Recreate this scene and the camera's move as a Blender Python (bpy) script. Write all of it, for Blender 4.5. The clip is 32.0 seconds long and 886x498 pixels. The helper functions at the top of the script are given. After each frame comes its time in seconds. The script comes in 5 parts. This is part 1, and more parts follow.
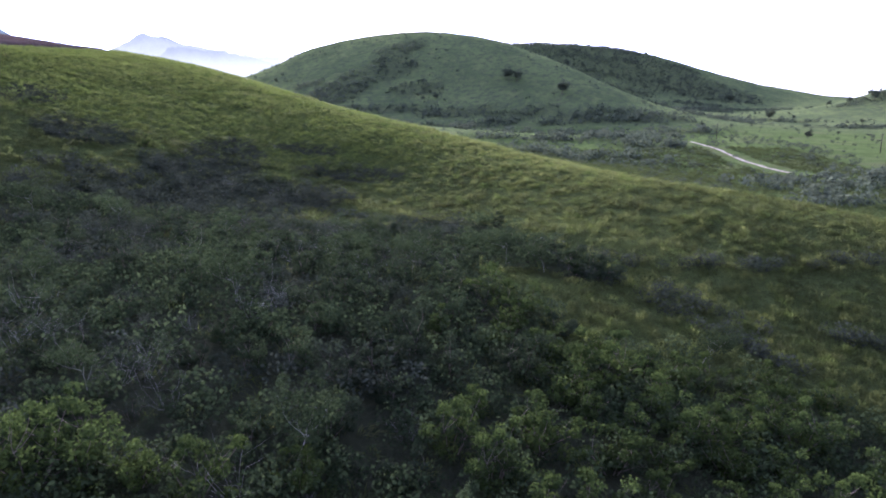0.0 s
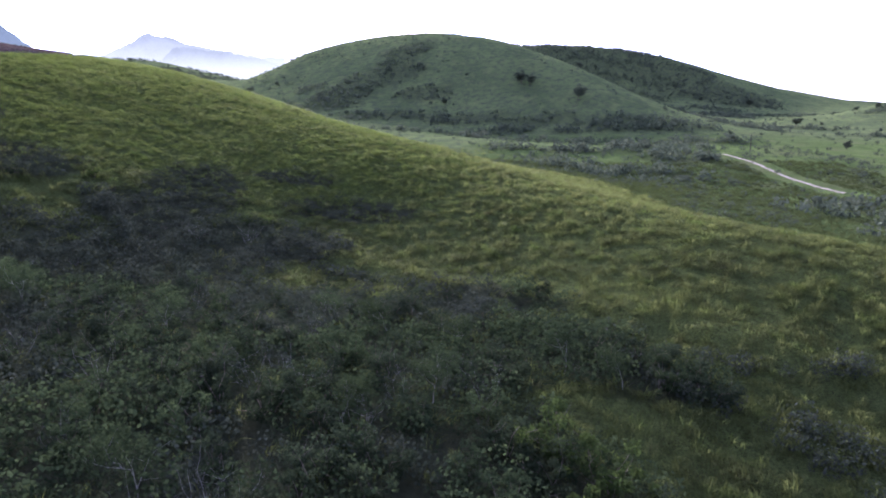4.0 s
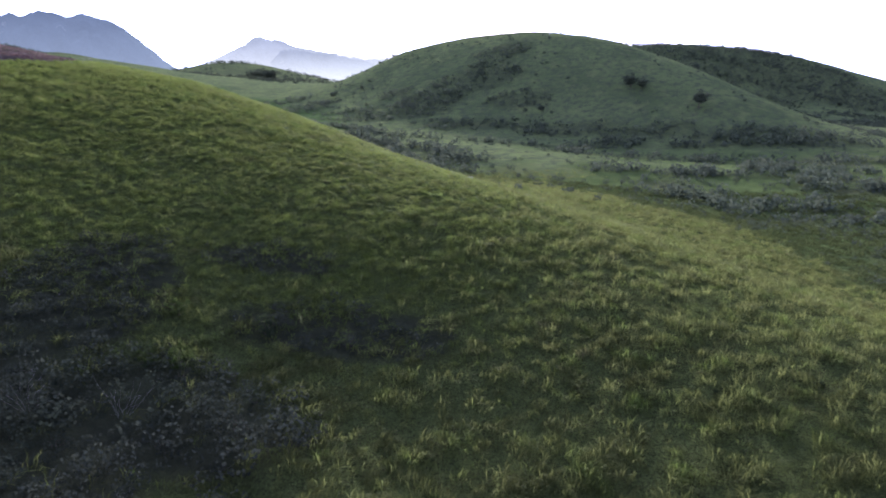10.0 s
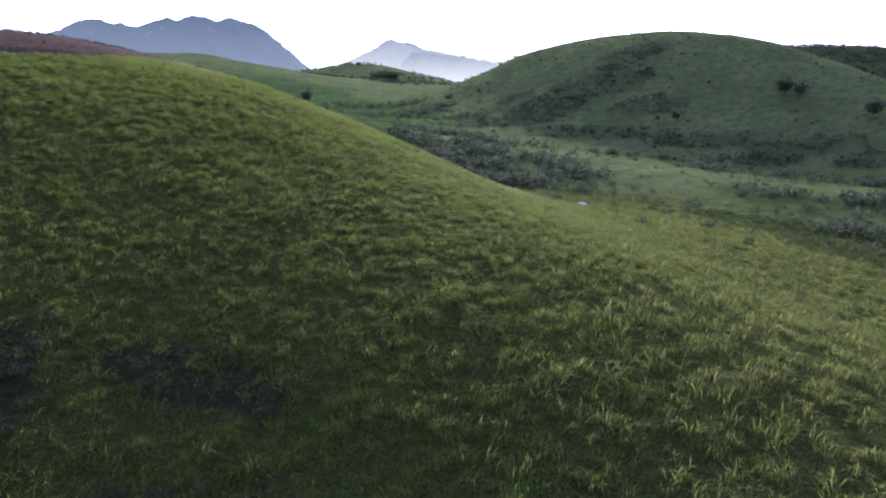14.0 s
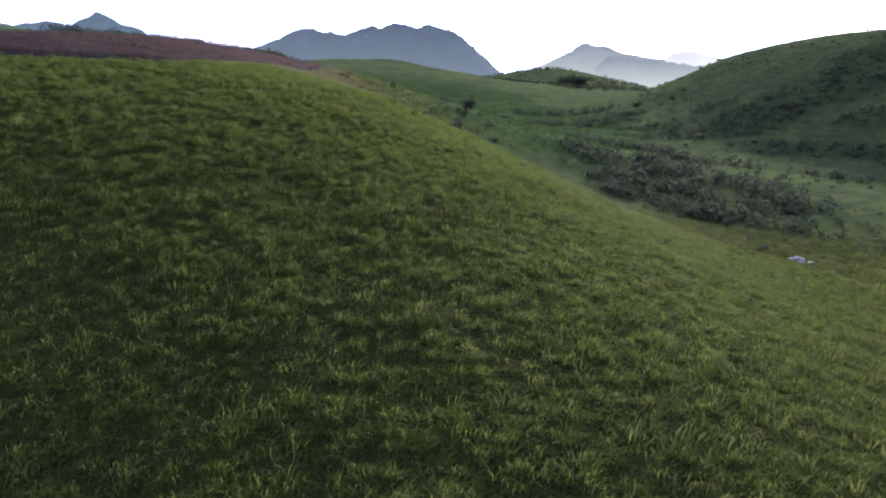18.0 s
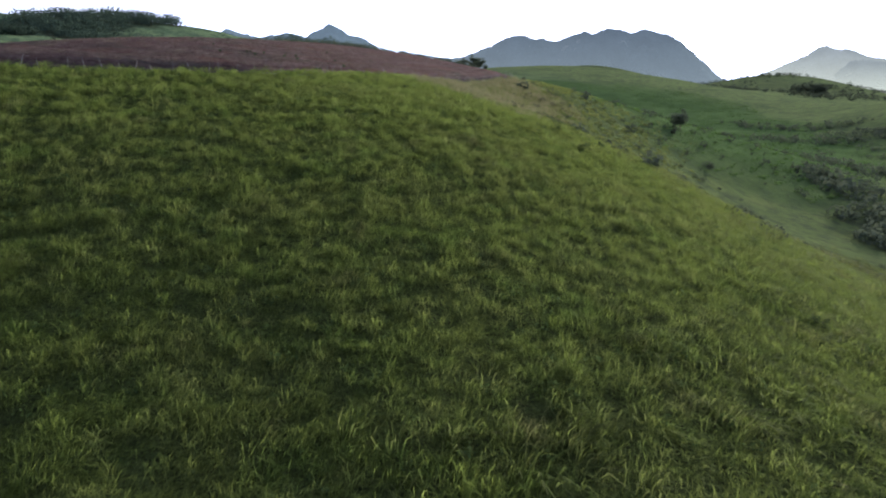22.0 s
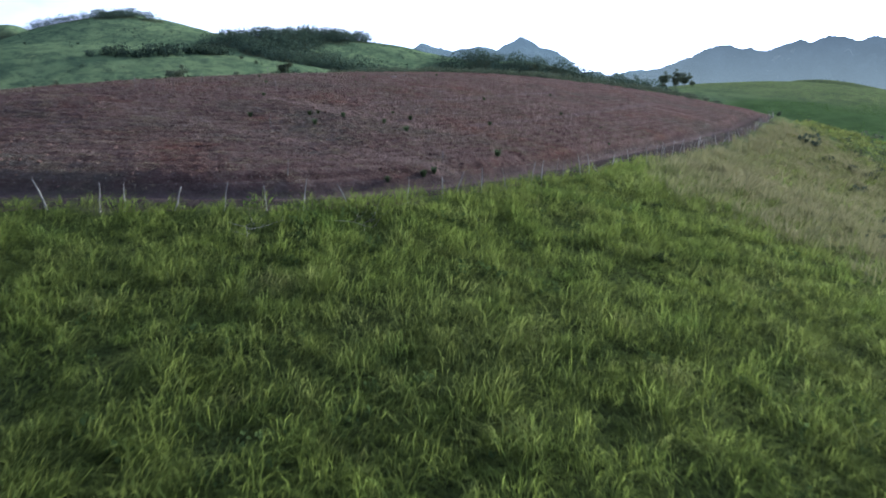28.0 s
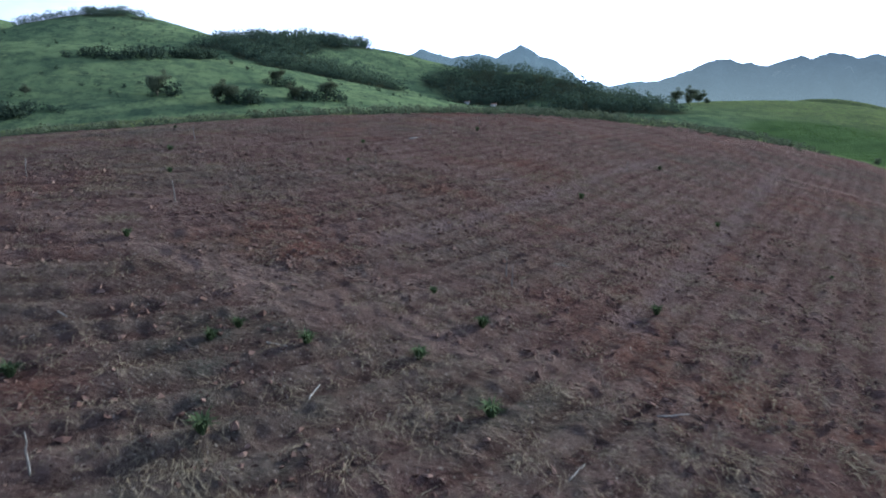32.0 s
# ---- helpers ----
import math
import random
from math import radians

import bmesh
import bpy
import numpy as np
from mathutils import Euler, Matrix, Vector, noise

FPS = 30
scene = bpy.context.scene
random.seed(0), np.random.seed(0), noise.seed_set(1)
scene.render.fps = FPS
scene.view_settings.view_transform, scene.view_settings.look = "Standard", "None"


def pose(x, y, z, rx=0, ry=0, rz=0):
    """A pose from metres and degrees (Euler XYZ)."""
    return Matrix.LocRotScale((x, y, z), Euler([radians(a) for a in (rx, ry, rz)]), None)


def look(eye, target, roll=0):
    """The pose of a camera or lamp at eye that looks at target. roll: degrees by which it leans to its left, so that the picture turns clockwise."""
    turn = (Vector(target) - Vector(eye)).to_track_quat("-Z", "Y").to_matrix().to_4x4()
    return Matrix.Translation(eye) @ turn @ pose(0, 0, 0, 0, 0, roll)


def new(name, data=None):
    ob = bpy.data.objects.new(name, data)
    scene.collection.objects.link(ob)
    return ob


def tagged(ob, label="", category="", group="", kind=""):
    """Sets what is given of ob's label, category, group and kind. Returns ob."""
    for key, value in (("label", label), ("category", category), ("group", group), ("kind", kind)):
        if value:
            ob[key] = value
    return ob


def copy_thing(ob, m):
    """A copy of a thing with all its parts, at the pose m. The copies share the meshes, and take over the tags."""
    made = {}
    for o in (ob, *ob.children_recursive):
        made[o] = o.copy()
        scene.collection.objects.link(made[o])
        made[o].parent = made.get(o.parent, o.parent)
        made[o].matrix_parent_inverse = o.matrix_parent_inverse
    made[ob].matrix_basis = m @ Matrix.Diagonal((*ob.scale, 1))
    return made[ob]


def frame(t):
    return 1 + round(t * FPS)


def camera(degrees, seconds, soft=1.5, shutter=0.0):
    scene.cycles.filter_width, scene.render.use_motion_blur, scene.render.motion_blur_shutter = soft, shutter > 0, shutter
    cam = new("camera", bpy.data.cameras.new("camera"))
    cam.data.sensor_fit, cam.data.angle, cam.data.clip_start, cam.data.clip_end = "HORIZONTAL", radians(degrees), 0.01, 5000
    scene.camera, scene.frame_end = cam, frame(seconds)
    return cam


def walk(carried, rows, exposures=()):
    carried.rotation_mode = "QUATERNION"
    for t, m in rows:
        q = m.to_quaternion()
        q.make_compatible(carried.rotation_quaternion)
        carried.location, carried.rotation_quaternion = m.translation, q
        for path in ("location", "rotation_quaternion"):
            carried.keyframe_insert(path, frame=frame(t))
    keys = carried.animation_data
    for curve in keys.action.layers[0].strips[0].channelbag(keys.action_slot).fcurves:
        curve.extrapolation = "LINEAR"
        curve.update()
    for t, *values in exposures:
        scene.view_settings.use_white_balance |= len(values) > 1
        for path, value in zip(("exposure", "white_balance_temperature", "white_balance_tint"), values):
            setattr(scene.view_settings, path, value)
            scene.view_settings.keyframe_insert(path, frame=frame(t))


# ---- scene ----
cam = camera(64.6, 32.0, 1.9, 0.25)
METRES, EYE, TILT, LEAN, TURN = 300.0, 40.0, -13.75, 0.0, 0.0
ROWS = [
    (0.0, 0.0, 0.0, 0.0, 0.0, 0.0, 0.0),
    (0.5, -0.0012, 0.0116, 0.0029, 0.04, 0.02, -0.03),
    (1.0, -0.0024, 0.0231, 0.006, 0.06, -0.01, -0.04),
    (1.5, -0.0037, 0.035, 0.0097, 0.09, 0.02, -0.07),
    (2.0, -0.0049, 0.0471, 0.0139, 0.14, 0.05, -0.11),
    (2.5, -0.0061, 0.0592, 0.0185, 0.2, 0.02, -0.17),
    (3.0, -0.0072, 0.0717, 0.0231, 0.24, 0.03, -0.17),
    (3.5, -0.0083, 0.0845, 0.0276, 0.29, 0.05, -0.19),
    (5.5, -0.0091, 0.1393, 0.0455, 1.37, 0.07, -0.49),
    (6.0, -0.0082, 0.1542, 0.0501, 2.04, 0.08, -0.57),
    (6.5, -0.0074, 0.169, 0.0545, 2.7, 0.07, -0.7),
    (7.0, -0.0064, 0.1838, 0.0587, 3.35, 0.08, -0.84),
    (7.5, -0.0053, 0.1988, 0.0629, 4.14, 0.08, -1.04),
    (8.0, -0.0038, 0.2142, 0.067, 4.96, 0.06, -1.19),
    (8.5, -0.0023, 0.2298, 0.0713, 5.8, 0.04, -1.35),
    (9.0, -0.0009, 0.2458, 0.0757, 6.64, 0.0, -1.56),
    (9.5, 0.0002, 0.2619, 0.0799, 7.45, -0.02, -1.81),
    (10.0, 0.0014, 0.2777, 0.084, 8.3, -0.04, -2.05),
    (10.5, 0.0025, 0.2939, 0.0881, 9.36, -0.1, -2.28),
    (11.0, 0.0032, 0.31, 0.0921, 10.37, -0.11, -2.53),
    (11.5, 0.0035, 0.3263, 0.096, 11.53, -0.13, -2.81),
    (12.0, 0.0034, 0.3422, 0.0999, 13.07, -0.16, -3.24),
    (12.5, 0.0028, 0.358, 0.1034, 14.61, -0.23, -3.67),
    (13.0, 0.0015, 0.3735, 0.1068, 15.92, -0.3, -4.12),
    (13.5, -0.0003, 0.3885, 0.1104, 17.03, -0.36, -4.51),
    (14.0, -0.0022, 0.4034, 0.1139, 18.14, -0.42, -4.91),
    (14.5, -0.0042, 0.418, 0.1171, 19.2, -0.48, -5.21),
    (16.5, -0.0142, 0.4762, 0.1325, 26.69, -1.12, -7.0),
    (17.0, -0.0172, 0.4905, 0.1367, 28.79, -1.34, -7.42),
    (17.5, -0.021, 0.5052, 0.141, 30.94, -1.55, -7.81),
    (18.0, -0.0257, 0.52, 0.1454, 33.13, -1.77, -8.19),
    (18.5, -0.0312, 0.5344, 0.1494, 35.15, -1.98, -8.58),
    (19.0, -0.0374, 0.5484, 0.1534, 36.98, -2.2, -8.99),
    (19.5, -0.0445, 0.5621, 0.1571, 38.9, -2.45, -9.38),
    (20.0, -0.0522, 0.5756, 0.1608, 40.79, -2.7, -9.78),
    (20.5, -0.0605, 0.5891, 0.1645, 42.79, -2.98, -10.13),
    (21.0, -0.0694, 0.6021, 0.1687, 44.95, -3.36, -10.43),
    (21.5, -0.0792, 0.6141, 0.1726, 47.27, -3.66, -10.86),
    (22.0, -0.0895, 0.6254, 0.1762, 49.65, -4.09, -11.27),
    (22.5, -0.1009, 0.6368, 0.1799, 52.06, -4.5, -11.66),
    (23.0, -0.1128, 0.6478, 0.1839, 54.51, -4.92, -11.94),
    (23.5, -0.1256, 0.6584, 0.1874, 56.96, -5.31, -12.3),
    (24.0, -0.139, 0.6687, 0.1913, 59.47, -5.79, -12.62),
    (24.5, -0.1533, 0.6786, 0.1953, 61.9, -6.22, -12.93),
    (26.5, -0.2133, 0.7109, 0.2115, 64.93, -6.58, -13.32),
    (27.0, -0.2282, 0.7175, 0.2155, 64.9, -6.52, -13.32),
    (27.5, -0.2436, 0.7237, 0.2195, 64.85, -6.47, -13.3),
    (28.0, -0.2596, 0.7298, 0.2236, 64.79, -6.44, -13.36),
    (28.5, -0.2753, 0.7356, 0.2275, 64.69, -6.37, -13.35),
    (29.0, -0.2906, 0.7406, 0.2314, 64.61, -6.31, -13.46),
    (29.5, -0.3056, 0.7452, 0.2352, 64.6, -6.26, -13.68),
    (30.0, -0.3201, 0.7493, 0.2386, 64.58, -6.22, -13.92),
    (30.5, -0.3341, 0.7529, 0.2418, 64.57, -6.11, -14.07),
    (31.0, -0.3476, 0.756, 0.2446, 64.51, -6.09, -14.31),
    (31.5, -0.3608, 0.759, 0.2469, 64.47, -6.01, -14.56),
    (32.0, -0.3738, 0.7617, 0.2483, 64.44, -5.91, -14.8),
]
walk(cam, [(t, pose(0, 0, EYE, TILT, LEAN, TURN) @ pose(METRES * x, METRES * y, METRES * z, 90 + pitch, roll, yaw)) for t, x, y, z, yaw, pitch, roll in ROWS],
     ((0.0, 1.78, 5250, 38), (4.0, 1.68, 5250, 39), (8.0, 1.33, 5260, 39), (10.0, 1.37, 5290, 37), (12.0, 1.18, 5300, 36), (13.0, 1.17, 5300, 36), (14.0, 1.22, 5350, 33), (17.0, 0.86, 5450, 30), (19.0, 0.79, 5600, 23), (22.0, 0.88, 5750, 17), (24.0, 1.05, 5800, 15), (27.0, 1.23, 5380, 13), (29.0, 0.97, 5250, 9), (31.0, 0.8, 5170, 5), (32.0, 1.03, 5220, 7)))

# ---- light ----
world = bpy.data.worlds.new("sky")
scene.world = world
world.use_nodes = True
SUN_TURN, SUN_UP = 16.0, 16.0     # degrees from +y towards +x (minus: to the right), height


def node(nt, kind, **values):
    n = nt.nodes.new(kind)
    for key, value in values.items():
        if key.startswith("i_"):
            n.inputs[key[2:].replace("_", " ")].default_value = value
        else:
            setattr(n, key, value)
    return n


nt = world.node_tree
nt.nodes.clear()
w_out = node(nt, "ShaderNodeOutputWorld")
w_bg = node(nt, "ShaderNodeBackground", i_Strength=0.84)
w_sky = node(nt, "ShaderNodeTexSky", sky_type="NISHITA", sun_disc=False, sun_elevation=radians(SUN_UP), sun_rotation=radians(-SUN_TURN), dust_density=3.0)
w_scale = node(nt, "ShaderNodeVectorMath", operation="SCALE")
w_scale.inputs["Scale"].default_value = 0.10
nt.links.new(w_sky.outputs[0], w_scale.inputs[0])
w_co = node(nt, "ShaderNodeTexCoord")
w_map = node(nt, "ShaderNodeMapping")
w_map.inputs["Scale"].default_value = (1.0, 1.0, 3.2)
nt.links.new(w_co.outputs["Generated"], w_map.inputs[0])
w_noise = node(nt, "ShaderNodeTexNoise", i_Scale=3.2, i_Detail=7.0, i_Roughness=0.55)
nt.links.new(w_map.outputs[0], w_noise.inputs["Vector"])
w_ramp = node(nt, "ShaderNodeValToRGB")
w_ramp.color_ramp.elements[0].position, w_ramp.color_ramp.elements[0].color = 0.37, (0.46, 0.46, 0.46, 1)
w_ramp.color_ramp.elements[1].position, w_ramp.color_ramp.elements[1].color = 0.54, (0.98, 0.98, 0.98, 1)
nt.links.new(w_noise.outputs["Fac"], w_ramp.inputs[0])
w_mix = node(nt, "ShaderNodeMix", data_type="RGBA")
# the cloud veil is brightest low down on the sun's side and thins towards the zenith
w_dot = node(nt, "ShaderNodeVectorMath", operation="DOT_PRODUCT")
w_dot.inputs[1].default_value = (-math.sin(radians(SUN_TURN)), math.cos(radians(SUN_TURN)), 0.1)
nt.links.new(w_co.outputs["Generated"], w_dot.inputs[0])
w_side = node(nt, "ShaderNodeMapRange")
for key, value in (("From Min", 0.10), ("From Max", 0.9), ("To Min", 0.40), ("To Max", 1.4)):
    w_side.inputs[key].default_value = value
nt.links.new(w_dot.outputs["Value"], w_side.inputs["Value"])
w_xyz = node(nt, "ShaderNodeSeparateXYZ")
nt.links.new(w_co.outputs["Generated"], w_xyz.inputs[0])
w_high = node(nt, "ShaderNodeMapRange")
for key, value in (("From Min", 0.12), ("From Max", 0.85), ("To Min", 1.0), ("To Max", 0.42)):
    w_high.inputs[key].default_value = value
nt.links.new(w_xyz.outputs["Z"], w_high.inputs["Value"])
w_amount = node(nt, "ShaderNodeMath", operation="MULTIPLY")
nt.links.new(w_side.outputs[0], w_amount.inputs[0])
nt.links.new(w_high.outputs[0], w_amount.inputs[1])
w_cloud = node(nt, "ShaderNodeVectorMath", operation="SCALE")
w_cloud.inputs[0].default_value = (1.50, 1.66, 2.10)
nt.links.new(w_amount.outputs[0], w_cloud.inputs["Scale"])
nt.links.new(w_cloud.outputs[0], w_mix.inputs["B"])
nt.links.new(w_ramp.outputs[0], w_mix.inputs["Factor"])
nt.links.new(w_scale.outputs[0], w_mix.inputs["A"])
nt.links.new(w_mix.outputs["Result"], w_bg.inputs["Color"])
nt.links.new(w_bg.outputs[0], w_out.inputs[0])

sun = new("sun", bpy.data.lights.new("sun", "SUN"))
sun.data.energy, sun.data.angle, sun.data.color = 5.0, radians(4.0), (1.0, 0.90, 0.70)
sun.matrix_basis = look((0, 0, 300), (300 * math.sin(radians(SUN_TURN)), -300 * math.cos(radians(SUN_TURN)), 300 - 300 * math.tan(radians(SUN_UP))))

# ---- land forms ----
VALLEY = 4.29
# swells and hollows of the pasture hill: centre x, y, height, two half-widths, turn in radians
NEAR_HILLS = (
    (-241.6, 252.3, 47.66, 137.4, 99.6, -0.751),
    (-83.7, 254.4, 16.30, 46.0, 79.6, -0.277),
    (-55.0, 363.9, -22.52, 95.9, 126.3, -0.974),
    (-26.1, 120.4, -9.80, 30.4, 57.6, -0.928),
    (14.9, 165.9, 12.78, 104.9, 26.2, -0.774),
    (-153.4, 233.1, 2.71, 18.1, 81.8, 0.496),
    (30.4, 49.8, -4.97, 57.4, 37.8, 0.017),
    (-185.6, 362.9, 29.54, 55.8, 111.3, 0.452),
    (6.3, 284.1, 12.90, 41.5, 70.9, 0.362),
    (-27.5, 83.3, 14.96, 49.5, 57.0, 0.041),
)
# hills beyond the valley: centre x, y, height, two half-widths, turn in radians
FAR_HILLS = (
    (-22.1, 714.6, 65.10, 103.8, 94.5, -0.887),
    (88.5, 604.3, 27.57, 50.7, 89.2, 0.544),
    (167.3, 948.7, 73.87, 210.5, 72.7, 0.351),
    (501.0, 693.5, 38.35, 81.9, 46.7, 0.207),
    (-542.3, 1068.6, 41.09, 330.4, 290.4, 0.157),
    (-612.4, 1433.4, 51.46, 133.9, 126.2, 0.006),
    (-594.1, 793.5, 38.71, 153.0, 122.0, -0.075),
    (-1264.4, 254.2, 148.71, 175.6, 204.9, 0.081),
    (-983.6, 476.9, 63.66, 118.7, 126.2, -0.006),
    (-851.8, 570.2, 44.85, 104.3, 117.5, -0.049),
    (-725.3, 633.0, 29.48, 79.9, 48.8, -0.034),
    (-607.8, 344.0, 40.31, 129.4, 214.3, -0.395),
    (-824.7, 176.3, 64.59, 201.9, 201.6, 0.000),
    (-138.1, 737.1, 10.91, 52.4, 37.9, 0.792),
    (-159.9, 395.7, 3.95, 18.0, 62.8, 0.146),
    (-15.9, 418.7, 20.56, 49.9, 113.8, 1.195),
    (-735.0, 1045.0, 39.0, 90.0, 50.0, 0.410),
    (-1800.0, 40.0, 178.0, 140.0, 110.0, 0.000),
)

# the fence round the ploughed hilltop, from south to north
FENCE = ((-140.0, 160.0), (-130.5, 182.0), (-121.0, 204.0), (-114.5, 215.0), (-112.0, 221.0), (-110.9, 225.0), (-110.0, 228.0), (-108.8, 232.0), (-108.0, 236.0), (-108.2, 240.0),
         (-109.2, 244.0), (-111.2, 249.0), (-115.4, 256.5), (-121.5, 265.0), (-130.9, 278.5), (-141.5, 294.0), (-152.5, 311.0), (-170.0, 335.0), (-205.0, 380.0))
FX, FY = np.array([q[0] for q in FENCE]), np.array([q[1] for q in FENCE])


def lattice(ix, iy, seed):
    v = np.sin(ix * 127.1 + iy * 311.7 + seed * 74.7) * 43758.5453
    return v - np.floor(v)


def vnoise(x, y, seed=0):
    x, y = np.asarray(x, float), np.asarray(y, float)
    ix, iy = np.floor(x), np.floor(y)
    fx, fy = x - ix, y - iy
    fx, fy = fx * fx * (3 - 2 * fx), fy * fy * (3 - 2 * fy)
    a, b = lattice(ix, iy, seed), lattice(ix + 1, iy, seed)
    c, d = lattice(ix, iy + 1, seed), lattice(ix + 1, iy + 1, seed)
    return (a + (b - a) * fx) * (1 - fy) + (c + (d - c) * fx) * fy


def fbm(x, y, octaves=4, seed=0):
    total, amp = 0.0, 0.5
    for k in range(octaves):
        total = total + amp * (vnoise(np.asarray(x) * 2 ** k, np.asarray(y) * 2 ** k, seed + k) - 0.5)
        amp *= 0.5
    return total


def smooth(a, b, v):
    t = np.clip((np.asarray(v, float) - a) / (b - a), 0, 1)
    return t * t * (3 - 2 * t)


def hills(x, y):
    z = np.full(np.shape(x), VALLEY)
    for cx, cy, h, sx, sy, turn in NEAR_HILLS + FAR_HILLS:
        c, s = math.cos(turn), math.sin(turn)
        u, v = ((x - cx) * c + (y - cy) * s) / sx, (-(x - cx) * s + (y - cy) * c) / sy
        z = z + h * np.exp(-0.5 * (u * u + v * v))
    return z


def beyond_fence(x, y):
    """Metres inside the fenced hilltop (minus: outside)."""
    return (np.interp(y, FY, FX) - x) * 0.86


def blob(x, y, spots, wobble=0.35, scale=9.0, seed=5):
    """1 inside the oval spots (x, y, half-width, half-depth), 0 outside, with a ragged edge."""
    d = np.full(np.shape(x), 9.0)
    for cx, cy, rx, ry in spots:
        d = np.minimum(d, np.hypot((x - cx) / rx, (y - cy) / ry))
    return 1 - smooth(0.75, 1.15, d + wobble * 2 * fbm(x / scale, y / scale, 3, seed))


def ploughed(x, y):
    inside = beyond_fence(x, y)
    west = np.asarray(x) + 206 - 0.5 * np.clip(np.asarray(y) - 230, 0, 34) + 14 * fbm(x / 12, y / 12, 3, 31)
    north = 372 - 0.1 * (np.asarray(x) + 200) - np.asarray(y) + 16 * fbm(x / 25, y / 25, 2, 32)
    return smooth(0.3, 1.6, inside) * smooth(0, 5, west) * smooth(0, 8, north) * smooth(110, 150, y)


def furrow_at(x, y):
    """Height of the plough rows, which follow the bend of the fence; 0 to 1."""
    y = np.asarray(y, float)
    line = sum(np.interp(y + k, FY, FX) for k in (-9, -6, -3, 0, 3, 6, 9)) / 7
    return 0.5 + 0.5 * np.sin((line - x) * 0.86 * 5.2 + 4.5 * fbm(np.asarray(x) / 9, y / 9, 3, 14))


def track_at(x, y):
    d = beyond_fence(x, y)
    return smooth(0.4, 1.0, d) * (1 - smooth(2.9, 3.7, d + 0.8 * fbm(x / 2.0, y / 2.0, 2, 8))) * smooth(120, 150, y) * (1 - smooth(330, 350, y))


RUTS = (((-165.0, 303.7), (-151.6, 285.3), (-142.3, 272.6), (-134.4, 261.0), (-130.5, 255.5)), ((-160.0, 282.0), (-151.2, 269.1), (-143.1, 257.8), (-140.6, 253.4), (-138.0, 249.0)))


def rut_at(x, y):
    """1 along the wheel marks that cross the ploughed hilltop."""
    x, y = np.asarray(x, float), np.asarray(y, float)
    d = np.full(x.shape, 99.0)
    for line in RUTS:
        for (ax, ay), (bx, by) in zip(line[:-1], line[1:]):
            k = np.clip(((x - ax) * (bx - ax) + (y - ay) * (by - ay)) / ((bx - ax) ** 2 + (by - ay) ** 2), 0, 1)
            d = np.minimum(d, np.hypot(x - ax - k * (bx - ax), y - ay - k * (by - ay)))
    return 1 - smooth(0.15, 0.95, d + 1.6 * fbm(x / 1.8, y / 1.8, 3, 28))


SCRUB = ((-50, 88, 36, 42), (-14, 60, 28, 32), (22, 52, 24, 17), (-47, 150, 8, 13), (-32, 164, 9, 3.5), (-19, 152, 12, 4.5),
         (-40, 127, 14, 14), (-5, 95, 15, 10), (6, 102, 11, 4.5), (-15, 108, 11, 8), (14, 95, 7, 6), (-20, 113, 22, 5), (2, 117, 7, 4), (-50, 138, 10, 8), (-74, 147, 10, 8), (-93, 162, 8, 8), (-30, 135, 13, 8), (2, 112, 12, 4), (18, 92, 6, 4), (-20, 100, 18, 14), (50, 40, 20, 20))
FAR_BRUSH = ((-56, 616, 36, 27), (-85, 590, 30, 20), (-36, 655, 24, 18), (-20, 575, 26, 14), (-116, 618, 15, 11), (-110, 566, 42, 15), (-45, 537, 45, 13), (10, 524, 40, 12), (58, 511, 34, 13), (100, 493, 34, 15),
             (142, 490, 34, 18), (-184, 632, 24, 10), (-240, 665, 45, 14), (-205, 610, 40, 16), (-78, 415, 36, 28), (-48, 394, 26, 15), (-108, 438, 24, 18), (-135, 500, 30, 14), (-85, 478, 22, 7), (-20, 486, 30, 7), (26, 381, 16, 9),
             (56, 376, 20, 9), (94, 378, 26, 12), (104, 356, 18, 10), (51, 337, 18, 8), (79, 304, 22, 9), (30, 442, 34, 7), (88, 438, 26, 8), (151, 443, 26, 12), (217, 530, 34, 16), (274, 578, 34, 14), (124, 239, 28, 15),
             (118, 204, 20, 12), (150, 240, 26, 22), (185, 262, 26, 16), (195, 205, 34, 30), (120, 890, 130, 62), (240, 905, 120, 62), (40, 880, 70, 50), (330, 890, 70, 50), (190, 790, 60, 22), (250, 720, 50, 18), (180, 660, 40, 22),
             (320, 760, 60, 20), (470, 690, 60, 30), (390, 665, 30, 14), (300, 520, 40, 9), (34, 494, 22, 11), (104, 398, 24, 13), (80, 326, 18, 8), (58, 314, 16, 7), (44, 358, 16, 7), (218, 836, 34, 14), (290, 815, 34, 14),
             (232, 592, 32, 18), (-82, 384, 18, 9), (-60, 373, 16, 8), (-42, 364, 16, 8), (-142, 585, 26, 10))


FOREST = ((-950, 350, 47, 35), (-915, 378, 60, 41), (-890, 415, 54, 35), (-930, 448, 56, 43), (-935, 482, 43, 28), (-858, 372, 54, 30), (-815, 388, 62, 30), (-785, 415, 46, 27), (-760, 440, 34, 21), (-742, 458, 28, 17), (-975, 400, 67, 67),
          (-1240, 240, 40, 40), (-1180, 240, 14, 24), (-1160, 278, 14, 16), (-1215, 175, 26, 40), (-1640, 95, 110, 120), (-705, 580, 75, 56), (-645, 620, 62, 45), (-602, 650, 42, 30), (-750, 572, 42, 46), (-790, 600, 32, 32), (-757, 522, 18, 10),
          (-560, 1180, 240, 190), (-620, 1450, 160, 140), (-715, 1050, 150, 90), (-1262, 262, 16, 50), (-1330, 110, 90, 60))


